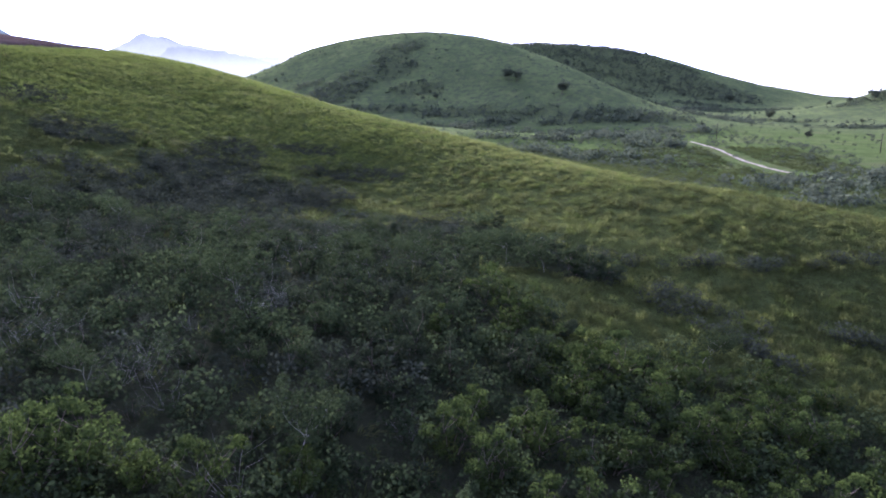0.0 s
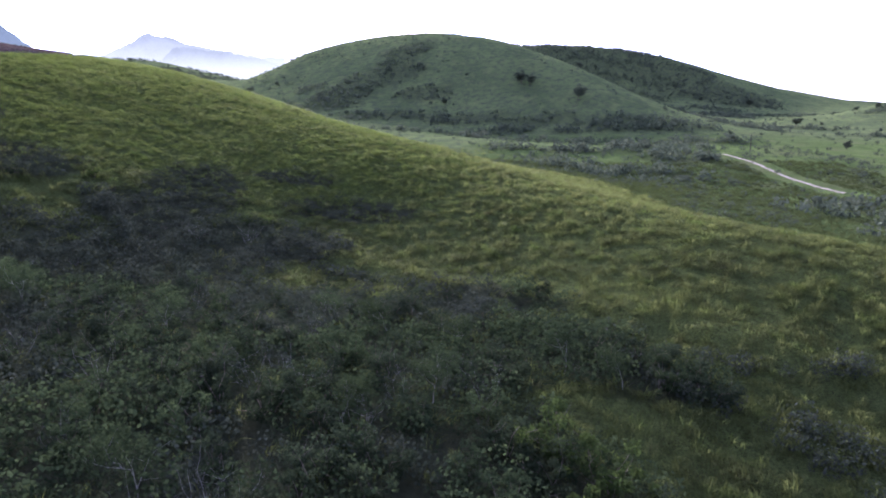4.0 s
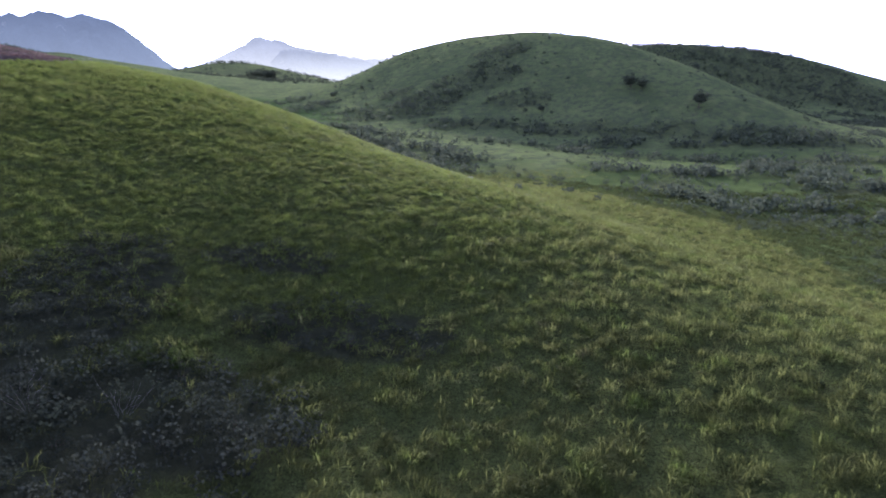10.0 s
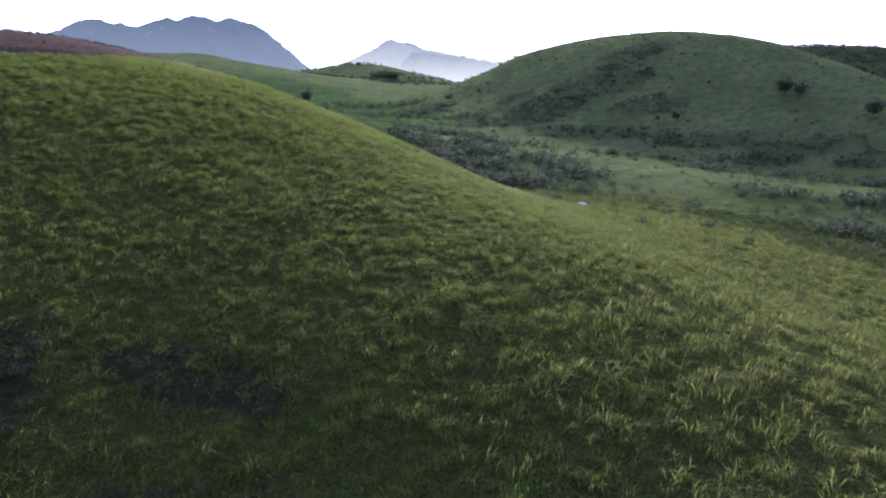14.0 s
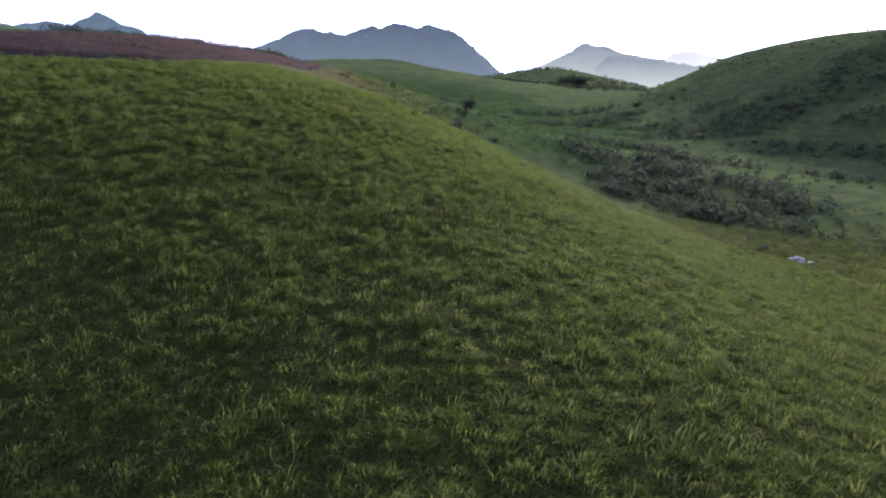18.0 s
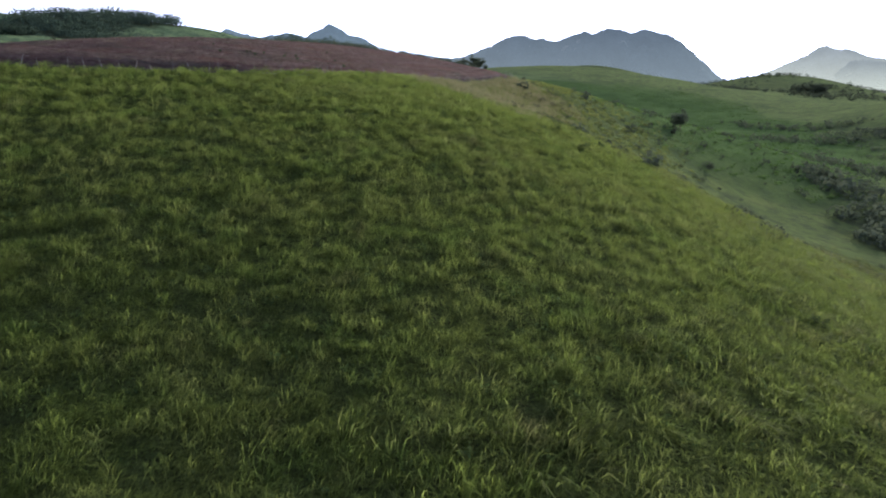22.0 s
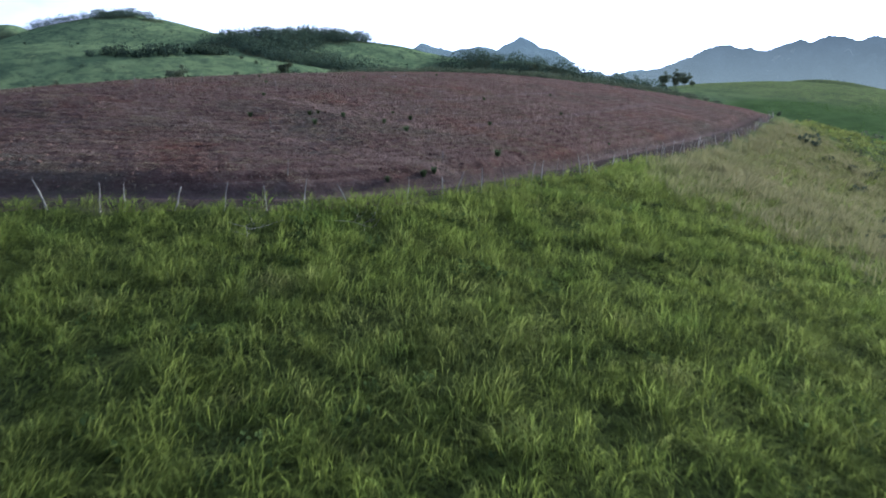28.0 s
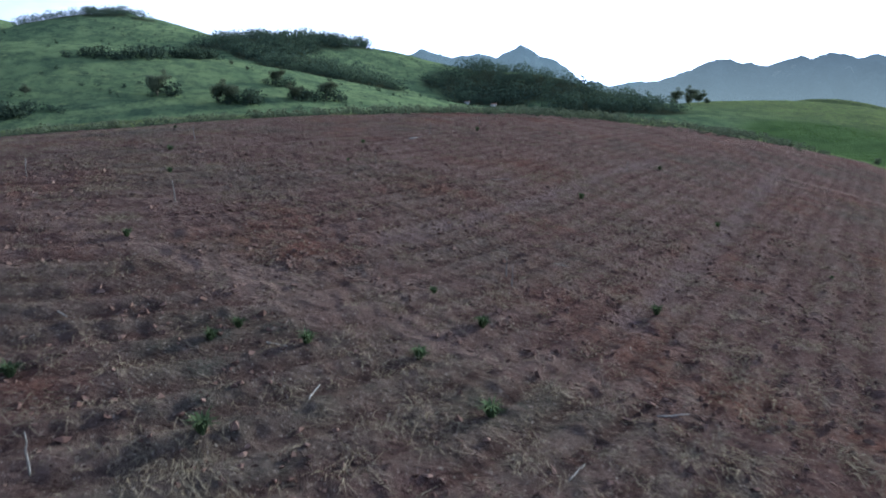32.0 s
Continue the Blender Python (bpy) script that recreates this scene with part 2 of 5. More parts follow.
def scrub_at(x, y):
    return blob(x, y, SCRUB, 0.30, 8.0, 5)


def far_brush_at(x, y):
    return blob(x, y, FAR_BRUSH, 0.42, 22.0, 6)


def dry_at(x, y):
    d = -beyond_fence(x, y)
    return smooth(0.5, 3, d) * (1 - smooth(14, 27, d + 16 * fbm(x / 7, y / 7, 3, 9))) * smooth(256, 270, y) * (1 - smooth(318, 345, y))


def planted_at(x, y):
    u = -(np.asarray(x) + 275) * 0.59 + (np.asarray(y) - 560) * 0.81
    v = (np.asarray(x) + 275) * 0.81 + (np.asarray(y) - 560) * 0.59
    a = 1 - smooth(0.8, 1.1, np.minimum(np.hypot(u / 250, (v - 5) / 110), np.hypot((np.asarray(x) + 445) / 60, (np.asarray(y) - 675) / 45)) + 0.3 * fbm(x / 40, y / 40, 2, 12))
    return a * np.maximum(smooth(10, 26, -beyond_fence(x, y)), smooth(385, 400, y)) * smooth(345, 385, y)


def lane_at(x, y):
    """1 on the dirt lane across the valley and its verges."""
    t = (372 - np.asarray(y)) / 98
    return (np.abs(np.asarray(x) - (130.5 + 5 * t + 1.2 * np.sin(t * 7))) < 5.5 + 0.02 * (372 - np.asarray(y))) & (t > -0.06) & (t < 1.08)


def valley_at(x, y):
    """The low, rough valley floor beyond the foot of the pasture hill."""
    z = hills(x, y) + 5 * fbm(np.asarray(x) / 12, np.asarray(y) / 12, 3, 24)
    return (1 - smooth(7.5, 10.5, z)) * smooth(150, 185, y) * (1 - smooth(430, 520, y))


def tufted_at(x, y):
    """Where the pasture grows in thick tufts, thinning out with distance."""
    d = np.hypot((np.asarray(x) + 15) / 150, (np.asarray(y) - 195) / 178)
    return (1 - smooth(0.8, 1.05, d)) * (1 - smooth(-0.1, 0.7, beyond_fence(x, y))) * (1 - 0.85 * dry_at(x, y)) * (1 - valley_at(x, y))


def ground_z(x, y):
    x, y = np.asarray(x, float), np.asarray(y, float)
    z = hills(x, y)
    r = np.hypot(x + 60, y - 190)
    far = smooth(260, 520, r)
    z = z + far * (4.5 * fbm(x / 70, y / 70, 3, 3) + 1.2 * fbm(x / 20, y / 20, 2, 4) * (1 - smooth(1200, 2200, r)))
    near = 1 - smooth(220, 420, r)
    field = ploughed(x, y)
    z = z + near * (1 - field) * (0.45 * fbm(x / 4.5, y / 3.2, 3, 1) + 0.7 * fbm(x / 17, y / 17, 2, 2))
    # cattle path along the lower slope, a small bank below it
    bank = np.asarray(y) - (117.5 - 0.62 * (x - 1.5))
    along = smooth(-40, -22, x) * (1 - smooth(30, 48, x))
    z = z + along * 0.8 * (smooth(-2.2, -0.4, bank) - smooth(0.5, 9, bank))
    # furrows on the hilltop and the rutted track at its edge
    trk = track_at(x, y)
    if np.any(field > 0):
        ridge = furrow_at(x, y) * np.clip(0.75 + 1.6 * fbm(x / 11, y / 11, 2, 65), 0.15, 1.3)
        lump = np.abs(fbm(x / 0.8, y / 0.6, 3, 61)) * 0.38 + 0.24 * np.maximum(fbm(x / 0.42, y / 0.38, 2, 62), -0.10) + 0.24 * np.maximum(0, vnoise(x / 0.36, y / 0.30, 63) - 0.52)
        patch = np.clip(0.85 + 1.0 * fbm(x / 5, y / 5, 2, 64), 0.5, 1.3)
        z = z + field * (1 - np.maximum(trk, 0.7 * rut_at(x, y))) * (patch * (0.17 * ridge + lump * 0.60) + 0.05 * fbm(x / 1.9, y / 1.9, 2, 15))
    d = beyond_fence(x, y)
    z = z - 0.06 * field * rut_at(x, y)
    z = z - trk * (0.22 + 0.09 * np.exp(-((d - 1.15) / 0.28) ** 2) + 0.13 * np.exp(-((d - 2.7) / 0.38) ** 2)) + field * 0.35 * smooth(3.2, 4.6, d) * (1 - smooth(5, 14, d))
    return z


# ---- mesh helpers ----
def arrays(name, verts, faces, mats=(), tint=None, flat=False):
    """One mesh object from numpy arrays: verts (n, 3), faces (m, k)."""
    me = bpy.data.meshes.new(name)
    verts, faces = np.asarray(verts, np.float32), np.asarray(faces, np.int32)
    m, k = faces.shape
    me.vertices.add(len(verts))
    me.vertices.foreach_set("co", verts.ravel())
    me.loops.add(m * k)
    me.loops.foreach_set("vertex_index", faces.ravel())
    me.polygons.add(m)
    me.polygons.foreach_set("loop_start", np.arange(0, m * k, k, dtype=np.int32))
    me.polygons.foreach_set("use_smooth", np.full(m, not flat))
    if tint is not None:
        at = me.attributes.new("tint", "FLOAT", "POINT")
        at.data.foreach_set("value", np.asarray(tint, np.float32))
    me.update(calc_edges=True)
    for mat in mats:
        me.materials.append(mat)
    return me


def part(name, data, material, parent, label=""):
    """Links a bmesh or a mesh as one mesh object under a thing or a part."""
    if isinstance(data, bmesh.types.BMesh):
        me = bpy.data.meshes.new(name)
        data.to_mesh(me)
        data.free()
        for f in me.polygons:
            f.use_smooth = True
    else:
        me = data
    if material is not None and not me.materials:
        me.materials.append(material)
    ob = new(name, me)
    ob.parent = parent
    return tagged(ob, label) if label else ob


def thing(name, x, y, z, label, category, group="", kind="", turn=0.0, size=1.0):
    ob = new(name)
    ob.empty_display_size = 0.2
    ob.matrix_basis = pose(x, y, z, 0, 0, turn) @ Matrix.Scale(size, 4)
    return tagged(ob, label, category, group, kind)


# ---- materials ----
def material(name):
    m = bpy.data.materials.new(name)
    m.use_nodes = True
    m.node_tree.nodes.clear()
    return m, m.node_tree


def mix(nt, a, b, fac, mode="MIX"):
    n = node(nt, "ShaderNodeMix", data_type="RGBA", blend_type=mode)
    for key, v in (("A", a), ("B", b), ("Factor", fac)):
        if isinstance(v, (tuple, float, int)):
            n.inputs[key].default_value = (*v, 1) if isinstance(v, tuple) else v
        else:
            nt.links.new(v, n.inputs[key])
    return n.outputs["Result"]


def noise_at(nt, scale, detail=4.0, rough=0.55, lo=0.3, hi=0.7, stretch=None, seed=0.0, turn=None):
    """A noise in world metres, from 0 to 1 between lo and hi."""
    g = node(nt, "ShaderNodeNewGeometry")
    mp = node(nt, "ShaderNodeMapping")
    mp.inputs["Scale"].default_value = stretch or (1, 1, 1)
    mp.inputs["Location"].default_value = (seed, seed * 1.7, 0)
    if turn is not None:
        mp.vector_type = "TEXTURE"
        mp.inputs["Rotation"].default_value = (0, 0, radians(turn))
    nt.links.new(g.outputs["Position"], mp.inputs[0])
    n = node(nt, "ShaderNodeTexNoise", i_Scale=scale, i_Detail=detail, i_Roughness=rough)
    nt.links.new(mp.outputs[0], n.inputs["Vector"])
    r = node(nt, "ShaderNodeMapRange")
    r.inputs["From Min"].default_value, r.inputs["From Max"].default_value = lo, hi
    nt.links.new(n.outputs["Fac"], r.inputs["Value"])
    return r.outputs[0]


def attribute(nt, name, channel=None):
    a = node(nt, "ShaderNodeAttribute", attribute_name=name)
    if channel is None:
        return a.outputs["Fac"]
    s = node(nt, "ShaderNodeSeparateColor")
    nt.links.new(a.outputs["Color"], s.inputs[0])
    return a.outputs["Alpha"] if channel == 3 else s.outputs[channel]


def surface(nt, colour, rough=0.85, bump=None, strength=0.5, distance=0.1, translucent=0.0, specular=0.25):
    out = node(nt, "ShaderNodeOutputMaterial")
    b = node(nt, "ShaderNodeBsdfPrincipled", i_Roughness=rough)
    b.inputs["Specular IOR Level"].default_value = specular
    if isinstance(colour, tuple):
        b.inputs["Base Color"].default_value = (*colour, 1)
    else:
        nt.links.new(colour, b.inputs["Base Color"])
    if not isinstance(rough, float):
        nt.links.new(rough, b.inputs["Roughness"])
    if bump is not None:
        bp = node(nt, "ShaderNodeBump", i_Strength=strength, i_Distance=distance)
        nt.links.new(bump, bp.inputs["Height"])
        nt.links.new(bp.outputs[0], b.inputs["Normal"])
    if translucent:
        t = node(nt, "ShaderNodeBsdfTranslucent")
        if isinstance(colour, tuple):
            t.inputs["Color"].default_value = (*colour, 1)
        else:
            nt.links.new(colour, t.inputs["Color"])
        ms = node(nt, "ShaderNodeMixShader", i_Fac=translucent)
        nt.links.new(b.outputs[0], ms.inputs[1])
        nt.links.new(t.outputs[0], ms.inputs[2])
        nt.links.new(ms.outputs[0], out.inputs[0])
    else:
        nt.links.new(b.outputs[0], out.inputs[0])
    return b


def ground_material():
    m, nt = material("ground_cover")
    # open grass kept lighter, partly in place of haze on the far hill
    grass = mix(nt, (0.080, 0.108, 0.043), (0.128, 0.164, 0.060), noise_at(nt, 0.03, 6))
    grass = mix(nt, grass, (0.062, 0.072, 0.046), noise_at(nt, 0.22, 9, 0.75, 0.44, 0.66))
    grass = mix(nt, grass, (0.158, 0.182, 0.068), noise_at(nt, 0.09, 8, 0.7, 0.52, 0.76, None, 7.0))
    west = mix(nt, (0.080, 0.118, 0.060), (0.132, 0.178, 0.084), noise_at(nt, 0.016, 8, 0.65, 0.38, 0.62, (1, 2.2, 3)))
    west = mix(nt, west, (0.046, 0.070, 0.042), noise_at(nt, 0.05, 10, 0.82, 0.46, 0.60, (1, 1.5, 3)))
    west = mix(nt, west, (0.155, 0.195, 0.090), noise_at(nt, 0.11, 8, 0.75, 0.54, 0.70, None, 19.0))
    grass = mix(nt, grass, west, attribute(nt, "zone_b", 2))
    rough = mix(nt, (0.056, 0.082, 0.028), (0.104, 0.142, 0.046), noise_at(nt, 0.10, 8, 0.7))
    rough = mix(nt, rough, (0.100, 0.115, 0.050), noise_at(nt, 0.04, 6, 0.6, 0.50, 0.66, None, 13.0))
    grass = mix(nt, grass, rough, attribute(nt, "zone_b", 3))
    # ground under tufts darkened for shade; dark and light specks imitate blades
    shaded_thatch = mix(nt, (0.052, 0.066, 0.022), (0.110, 0.136, 0.041), noise_at(nt, 1.3, 7, 0.7))
    shaded_thatch = mix(nt, shaded_thatch, (0.026, 0.034, 0.014), noise_at(nt, 4.5, 8, 0.8, 0.44, 0.60, None, 37.0))
    shaded_thatch = mix(nt, shaded_thatch, (0.150, 0.190, 0.062), noise_at(nt, 9.0, 6, 0.75, 0.55, 0.66, None, 43.0))
    grass = mix(nt, grass, shaded_thatch, attribute(nt, "zone_b", 1))
    dry = mix(nt, (0.17, 0.160, 0.085), (0.27, 0.255, 0.14), noise_at(nt, 0.8, 5))
    col = mix(nt, grass, dry, attribute(nt, "zone", 1))
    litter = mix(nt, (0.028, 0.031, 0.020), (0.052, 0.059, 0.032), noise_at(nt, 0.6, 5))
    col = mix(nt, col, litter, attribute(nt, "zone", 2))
    crop = mix(nt, (0.046, 0.074, 0.029), (0.082, 0.126, 0.044), noise_at(nt, 0.05, 7, 0.65))
    col = mix(nt, col, crop, attribute(nt, "zone_b", 0))
    soil = mix(nt, (0.093, 0.058, 0.052), (0.160, 0.108, 0.096), noise_at(nt, 0.22, 7, 0.65))
    soil = mix(nt, soil, (0.135, 0.066, 0.048), noise_at(nt, 0.13, 6, 0.65, 0.52, 0.70, None, 5.0))
    soil = mix(nt, soil, (0.076, 0.084, 0.066), noise_at(nt, 0.09, 8, 0.7, 0.50, 0.74, None, 17.0))
    soil = mix(nt, soil, (0.185, 0.140, 0.118), noise_at(nt, 0.7, 9, 0.75, 0.50, 0.70))
    soil = mix(nt, soil, (0.062, 0.038, 0.034), noise_at(nt, 1.5, 8, 0.8, 0.55, 0.70, (2.0, 1.0, 1), 3.0, 64.5))
    # soil darker towards the furrow bottoms, broken up by noise
    trough_mix = node(nt, "ShaderNodeMath", operation="MULTIPLY")
    nt.links.new(attribute(nt, "furrow"), trough_mix.inputs[0])
    nt.links.new(noise_at(nt, 0.8, 5, 0.7, 0.30, 0.62, None, 29.0), trough_mix.inputs[1])
    soil = mix(nt, soil, (0.062, 0.037, 0.032), trough_mix.outputs[0])
    soil = mix(nt, soil, (0.185, 0.130, 0.112), noise_at(nt, 0.16, 5, 0.6, 0.60, 0.72, (9.0, 0.8, 1), 21.0, 40.0))
    soil = mix(nt, soil, (0.28, 0.225, 0.185), noise_at(nt, 5.0, 6, 0.75, 0.58, 0.70, None, 9.0))
    soil = mix(nt, soil, (0.036, 0.022, 0.020), noise_at(nt, 6.5, 6, 0.7, 0.57, 0.65, (1.6, 0.8, 1), 41.0, 64.5))
    soil = mix(nt, soil, (0.32, 0.275, 0.235), noise_at(nt, 10.0, 5, 0.7, 0.60, 0.67, None, 47.0))
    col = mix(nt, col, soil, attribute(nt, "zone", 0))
    mud = mix(nt, (0.036, 0.030, 0.029), (0.088, 0.070, 0.065), noise_at(nt, 0.9, 7, 0.7))
    mud = mix(nt, mud, (0.050, 0.062, 0.034), noise_at(nt, 0.5, 6, 0.7, 0.55, 0.68, None, 31.0))
    col = mix(nt, col, mix(nt, (0.105, 0.076, 0.074), (0.185, 0.140, 0.132), noise_at(nt, 2.0, 7, 0.7)), attribute(nt, "rut"))
    col = mix(nt, col, mud, attribute(nt, "zone", 3))
    rows = noise_at(nt, 1.3, 6, 0.7, 0.25, 0.75, (3.0, 0.7, 1), 2.0, 64.5)
    fine = noise_at(nt, 1.6, 10, 0.8, 0.2, 0.8)
    relief = node(nt, "ShaderNodeMath", operation="MULTIPLY_ADD")
    nt.links.new(rows, relief.inputs[0])
    nt.links.new(attribute(nt, "zone", 0), relief.inputs[1])
    nt.links.new(fine, relief.inputs[2])
    surface(nt, col, 0.95, relief.outputs[0], 1.0, 0.55, specular=0.0)
    return m


def leaf_material(name, dark, light, back, translucent=0.35, patch=0.12, rough=0.6):
    """Leaves and blades: light and dark ones by tint, patches in the land by place."""
    m, nt = material(name)
    t = attribute(nt, "tint")
    col = mix(nt, dark, light, t)
    col = mix(nt, col, back, noise_at(nt, patch, 4, 0.6, 0.42, 0.70))
    info = node(nt, "ShaderNodeObjectInfo")
    hsv = node(nt, "ShaderNodeHueSaturation")
    r = node(nt, "ShaderNodeMapRange")
    r.inputs["To Min"].default_value, r.inputs["To Max"].default_value = 0.75, 1.25
    nt.links.new(info.outputs["Random"], r.inputs["Value"])
    nt.links.new(r.outputs[0], hsv.inputs["Value"])
    nt.links.new(col, hsv.inputs["Color"])
    surface(nt, hsv.outputs[0], 0.9, translucent=translucent, specular=0.0)
    return m


def grass_material(name, dark, light):
    """Pasture blades: young green, olive and dying ones, in patches of a few metres."""
    m, nt = material(name)
    t = attribute(nt, "tint")
    col = mix(nt, dark, light, t)
    col = mix(nt, col, (0.128, 0.152, 0.040), noise_at(nt, 0.11, 5, 0.6, 0.44, 0.70))
    col = mix(nt, col, (0.100, 0.145, 0.030), noise_at(nt, 0.30, 4, 0.6, 0.50, 0.68, None, 4.0))
    col = mix(nt, col, (0.198, 0.226, 0.064), noise_at(nt, 0.42, 4, 0.6, 0.54, 0.74, None, 11.0))
    col = mix(nt, col, (0.115, 0.108, 0.050), noise_at(nt, 0.24, 5, 0.65, 0.60, 0.74, None, 23.0))
    # low tints keep the dark colour: shade painted on blade bases and the gully
    tip_light = node(nt, "ShaderNodeMapRange")
    tip_light.inputs["From Min"].default_value, tip_light.inputs["From Max"].default_value = 0.0, 0.30
    nt.links.new(t, tip_light.inputs["Value"])
    col = mix(nt, dark, col, tip_light.outputs[0])
    dying = node(nt, "ShaderNodeMapRange")
    dying.inputs["From Min"].default_value, dying.inputs["From Max"].default_value = 0.86, 1.0
    nt.links.new(t, dying.inputs["Value"])
    col = mix(nt, col, (0.24, 0.225, 0.10), dying.outputs[0])
    surface(nt, col, 0.8, translucent=0.58, specular=0.03)
    return m


def wood_material(name, dark, light, scale=4.0):
    m, nt = material(name)
    col = mix(nt, dark, light, noise_at(nt, scale, 6, 0.6, 0.3, 0.7, (1, 1, 0.25)))
    surface(nt, col, 0.85, noise_at(nt, scale * 4, 5, 0.6, 0.2, 0.8, (1, 1, 0.2)), 0.5, 0.02)
    return m


GROUND = ground_material()
GRASS = grass_material("grass_blades", (0.084, 0.112, 0.026), (0.222, 0.278, 0.054))
OLIVE = grass_material("olive_grass_blades", (0.050, 0.060, 0.020), (0.196, 0.218, 0.062))
RANK = leaf_material("rank_grass_blades", (0.046, 0.062, 0.022), (0.135, 0.166, 0.054), (0.084, 0.104, 0.038), 0.40, 0.06)
STRAW = leaf_material("straw", (0.13, 0.125, 0.060), (0.36, 0.33, 0.18), (0.18, 0.19, 0.08), 0.35, 0.2)
STUBBLE = leaf_material("stubble_straw", (0.15, 0.122, 0.086), (0.46, 0.39, 0.27), (0.22, 0.18, 0.125), 0.15, 0.6)
LEAF = leaf_material("bush_leaves", (0.012, 0.018, 0.011), (0.044, 0.058, 0.028), (0.020, 0.027, 0.016), 0.35, 0.09)
SCRUB_LEAF = leaf_material("scrub_leaves", (0.015, 0.024, 0.012), (0.062, 0.084, 0.034), (0.028, 0.040, 0.019), 0.35, 0.16)
BRIGHT = leaf_material("bright_leaves", (0.018, 0.031, 0.011), (0.076, 0.104, 0.026), (0.030, 0.045, 0.015), 0.40, 0.2)
GREY = leaf_material("grey_twigs_and_leaves", (0.022, 0.026, 0.019), (0.062, 0.072, 0.050), (0.034, 0.043, 0.026), 0.25, 0.1)
# lighter and greyer leaves, standing in for haze over the far scrub
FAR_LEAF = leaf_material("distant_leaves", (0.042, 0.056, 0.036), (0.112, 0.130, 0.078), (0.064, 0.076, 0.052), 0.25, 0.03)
WOODS = leaf_material("forest_leaves", (0.028, 0.044, 0.033), (0.074, 0.100, 0.060), (0.043, 0.062, 0.045), 0.2, 0.02)
CROP = leaf_material("crop_leaves", (0.058, 0.108, 0.030), (0.140, 0.230, 0.056), (0.082, 0.130, 0.042), 0.35, 0.05)
WEEDY = leaf_material("weed_greens", (0.026, 0.042, 0.014), (0.090, 0.130, 0.038), (0.050, 0.072, 0.026), 0.40, 0.25)
BARK = wood_material("brown_bark", (0.06, 0.045, 0.035), (0.16, 0.13, 0.10))
PALE = wood_material("bleached_wood", (0.16, 0.152, 0.140), (0.32, 0.305, 0.28))
TARRED = wood_material("tarred_pole_wood", (0.018, 0.015, 0.013), (0.045, 0.038, 0.032))
POST = wood_material("weathered_post_wood", (0.085, 0.076, 0.070), (0.28, 0.262, 0.238), 1.2)


def mountain_material(name, dark, light, glow, amount, low, high, pale):
    """Distant ranges behind miles of bright air: a backdrop that glows a little, more so low down where the air is thick."""
    m, nt = material(name)
    col = mix(nt, dark, light, noise_at(nt, 0.006, 8, 0.6))
    col = mix(nt, col, (0.16, 0.16, 0.13), noise_at(nt, 0.010, 6, 0.65, 0.62, 0.70, (1, 1, 0.6), 31.0))
    b = surface(nt, col, 1.0, noise_at(nt, 0.012, 9, 0.65), 1.0, 60.0, specular=0.0)
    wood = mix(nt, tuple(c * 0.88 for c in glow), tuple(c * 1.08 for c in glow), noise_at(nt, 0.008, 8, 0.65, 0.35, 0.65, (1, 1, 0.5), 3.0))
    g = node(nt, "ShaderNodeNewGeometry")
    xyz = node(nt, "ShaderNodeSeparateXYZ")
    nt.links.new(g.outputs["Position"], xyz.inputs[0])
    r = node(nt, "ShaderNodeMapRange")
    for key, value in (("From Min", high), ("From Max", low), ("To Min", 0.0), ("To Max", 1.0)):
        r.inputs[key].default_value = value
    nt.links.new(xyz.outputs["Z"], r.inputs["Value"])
    # haze is painted into the glow, paler towards the foot
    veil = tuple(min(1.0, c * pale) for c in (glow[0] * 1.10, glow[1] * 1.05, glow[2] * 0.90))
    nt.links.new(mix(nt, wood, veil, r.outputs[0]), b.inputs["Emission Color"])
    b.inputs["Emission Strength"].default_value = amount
    return m


# ---- ground ----
def ground():
    n, k, a = 245, 5.0, 68.0
    u = np.linspace(-1, 1, 2 * n + 1)
    gx, gy = np.meshgrid(-70 + a * np.sinh(k * u), 215 + a * np.sinh(k * u), indexing="ij")
    x, y = gx.ravel(), gy.ravel()
    z = ground_z(x, y) - 0.8 * smooth(0.3, 0.9, ploughed(x, y))
    w = 2 * n + 1
    i = (np.arange(w - 1)[:, None] * w + np.arange(w - 1)[None, :]).ravel()
    me = arrays("ground", np.stack((x, y, z), 1), np.stack((i, i + w, i + w + 1, i + 1), 1), (GROUND,))
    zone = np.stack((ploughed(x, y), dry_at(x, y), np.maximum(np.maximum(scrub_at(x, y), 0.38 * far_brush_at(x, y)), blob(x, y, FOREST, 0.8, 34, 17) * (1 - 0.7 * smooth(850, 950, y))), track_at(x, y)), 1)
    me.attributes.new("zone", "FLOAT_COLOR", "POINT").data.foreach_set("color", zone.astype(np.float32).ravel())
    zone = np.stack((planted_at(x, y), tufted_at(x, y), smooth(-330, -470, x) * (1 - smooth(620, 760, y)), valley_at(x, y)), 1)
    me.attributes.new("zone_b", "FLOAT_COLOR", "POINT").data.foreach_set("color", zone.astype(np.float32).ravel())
    return tagged(new("ground", me), "rolling grassy hills with a ploughed brown hilltop", "ground", kind="structure")


ground()


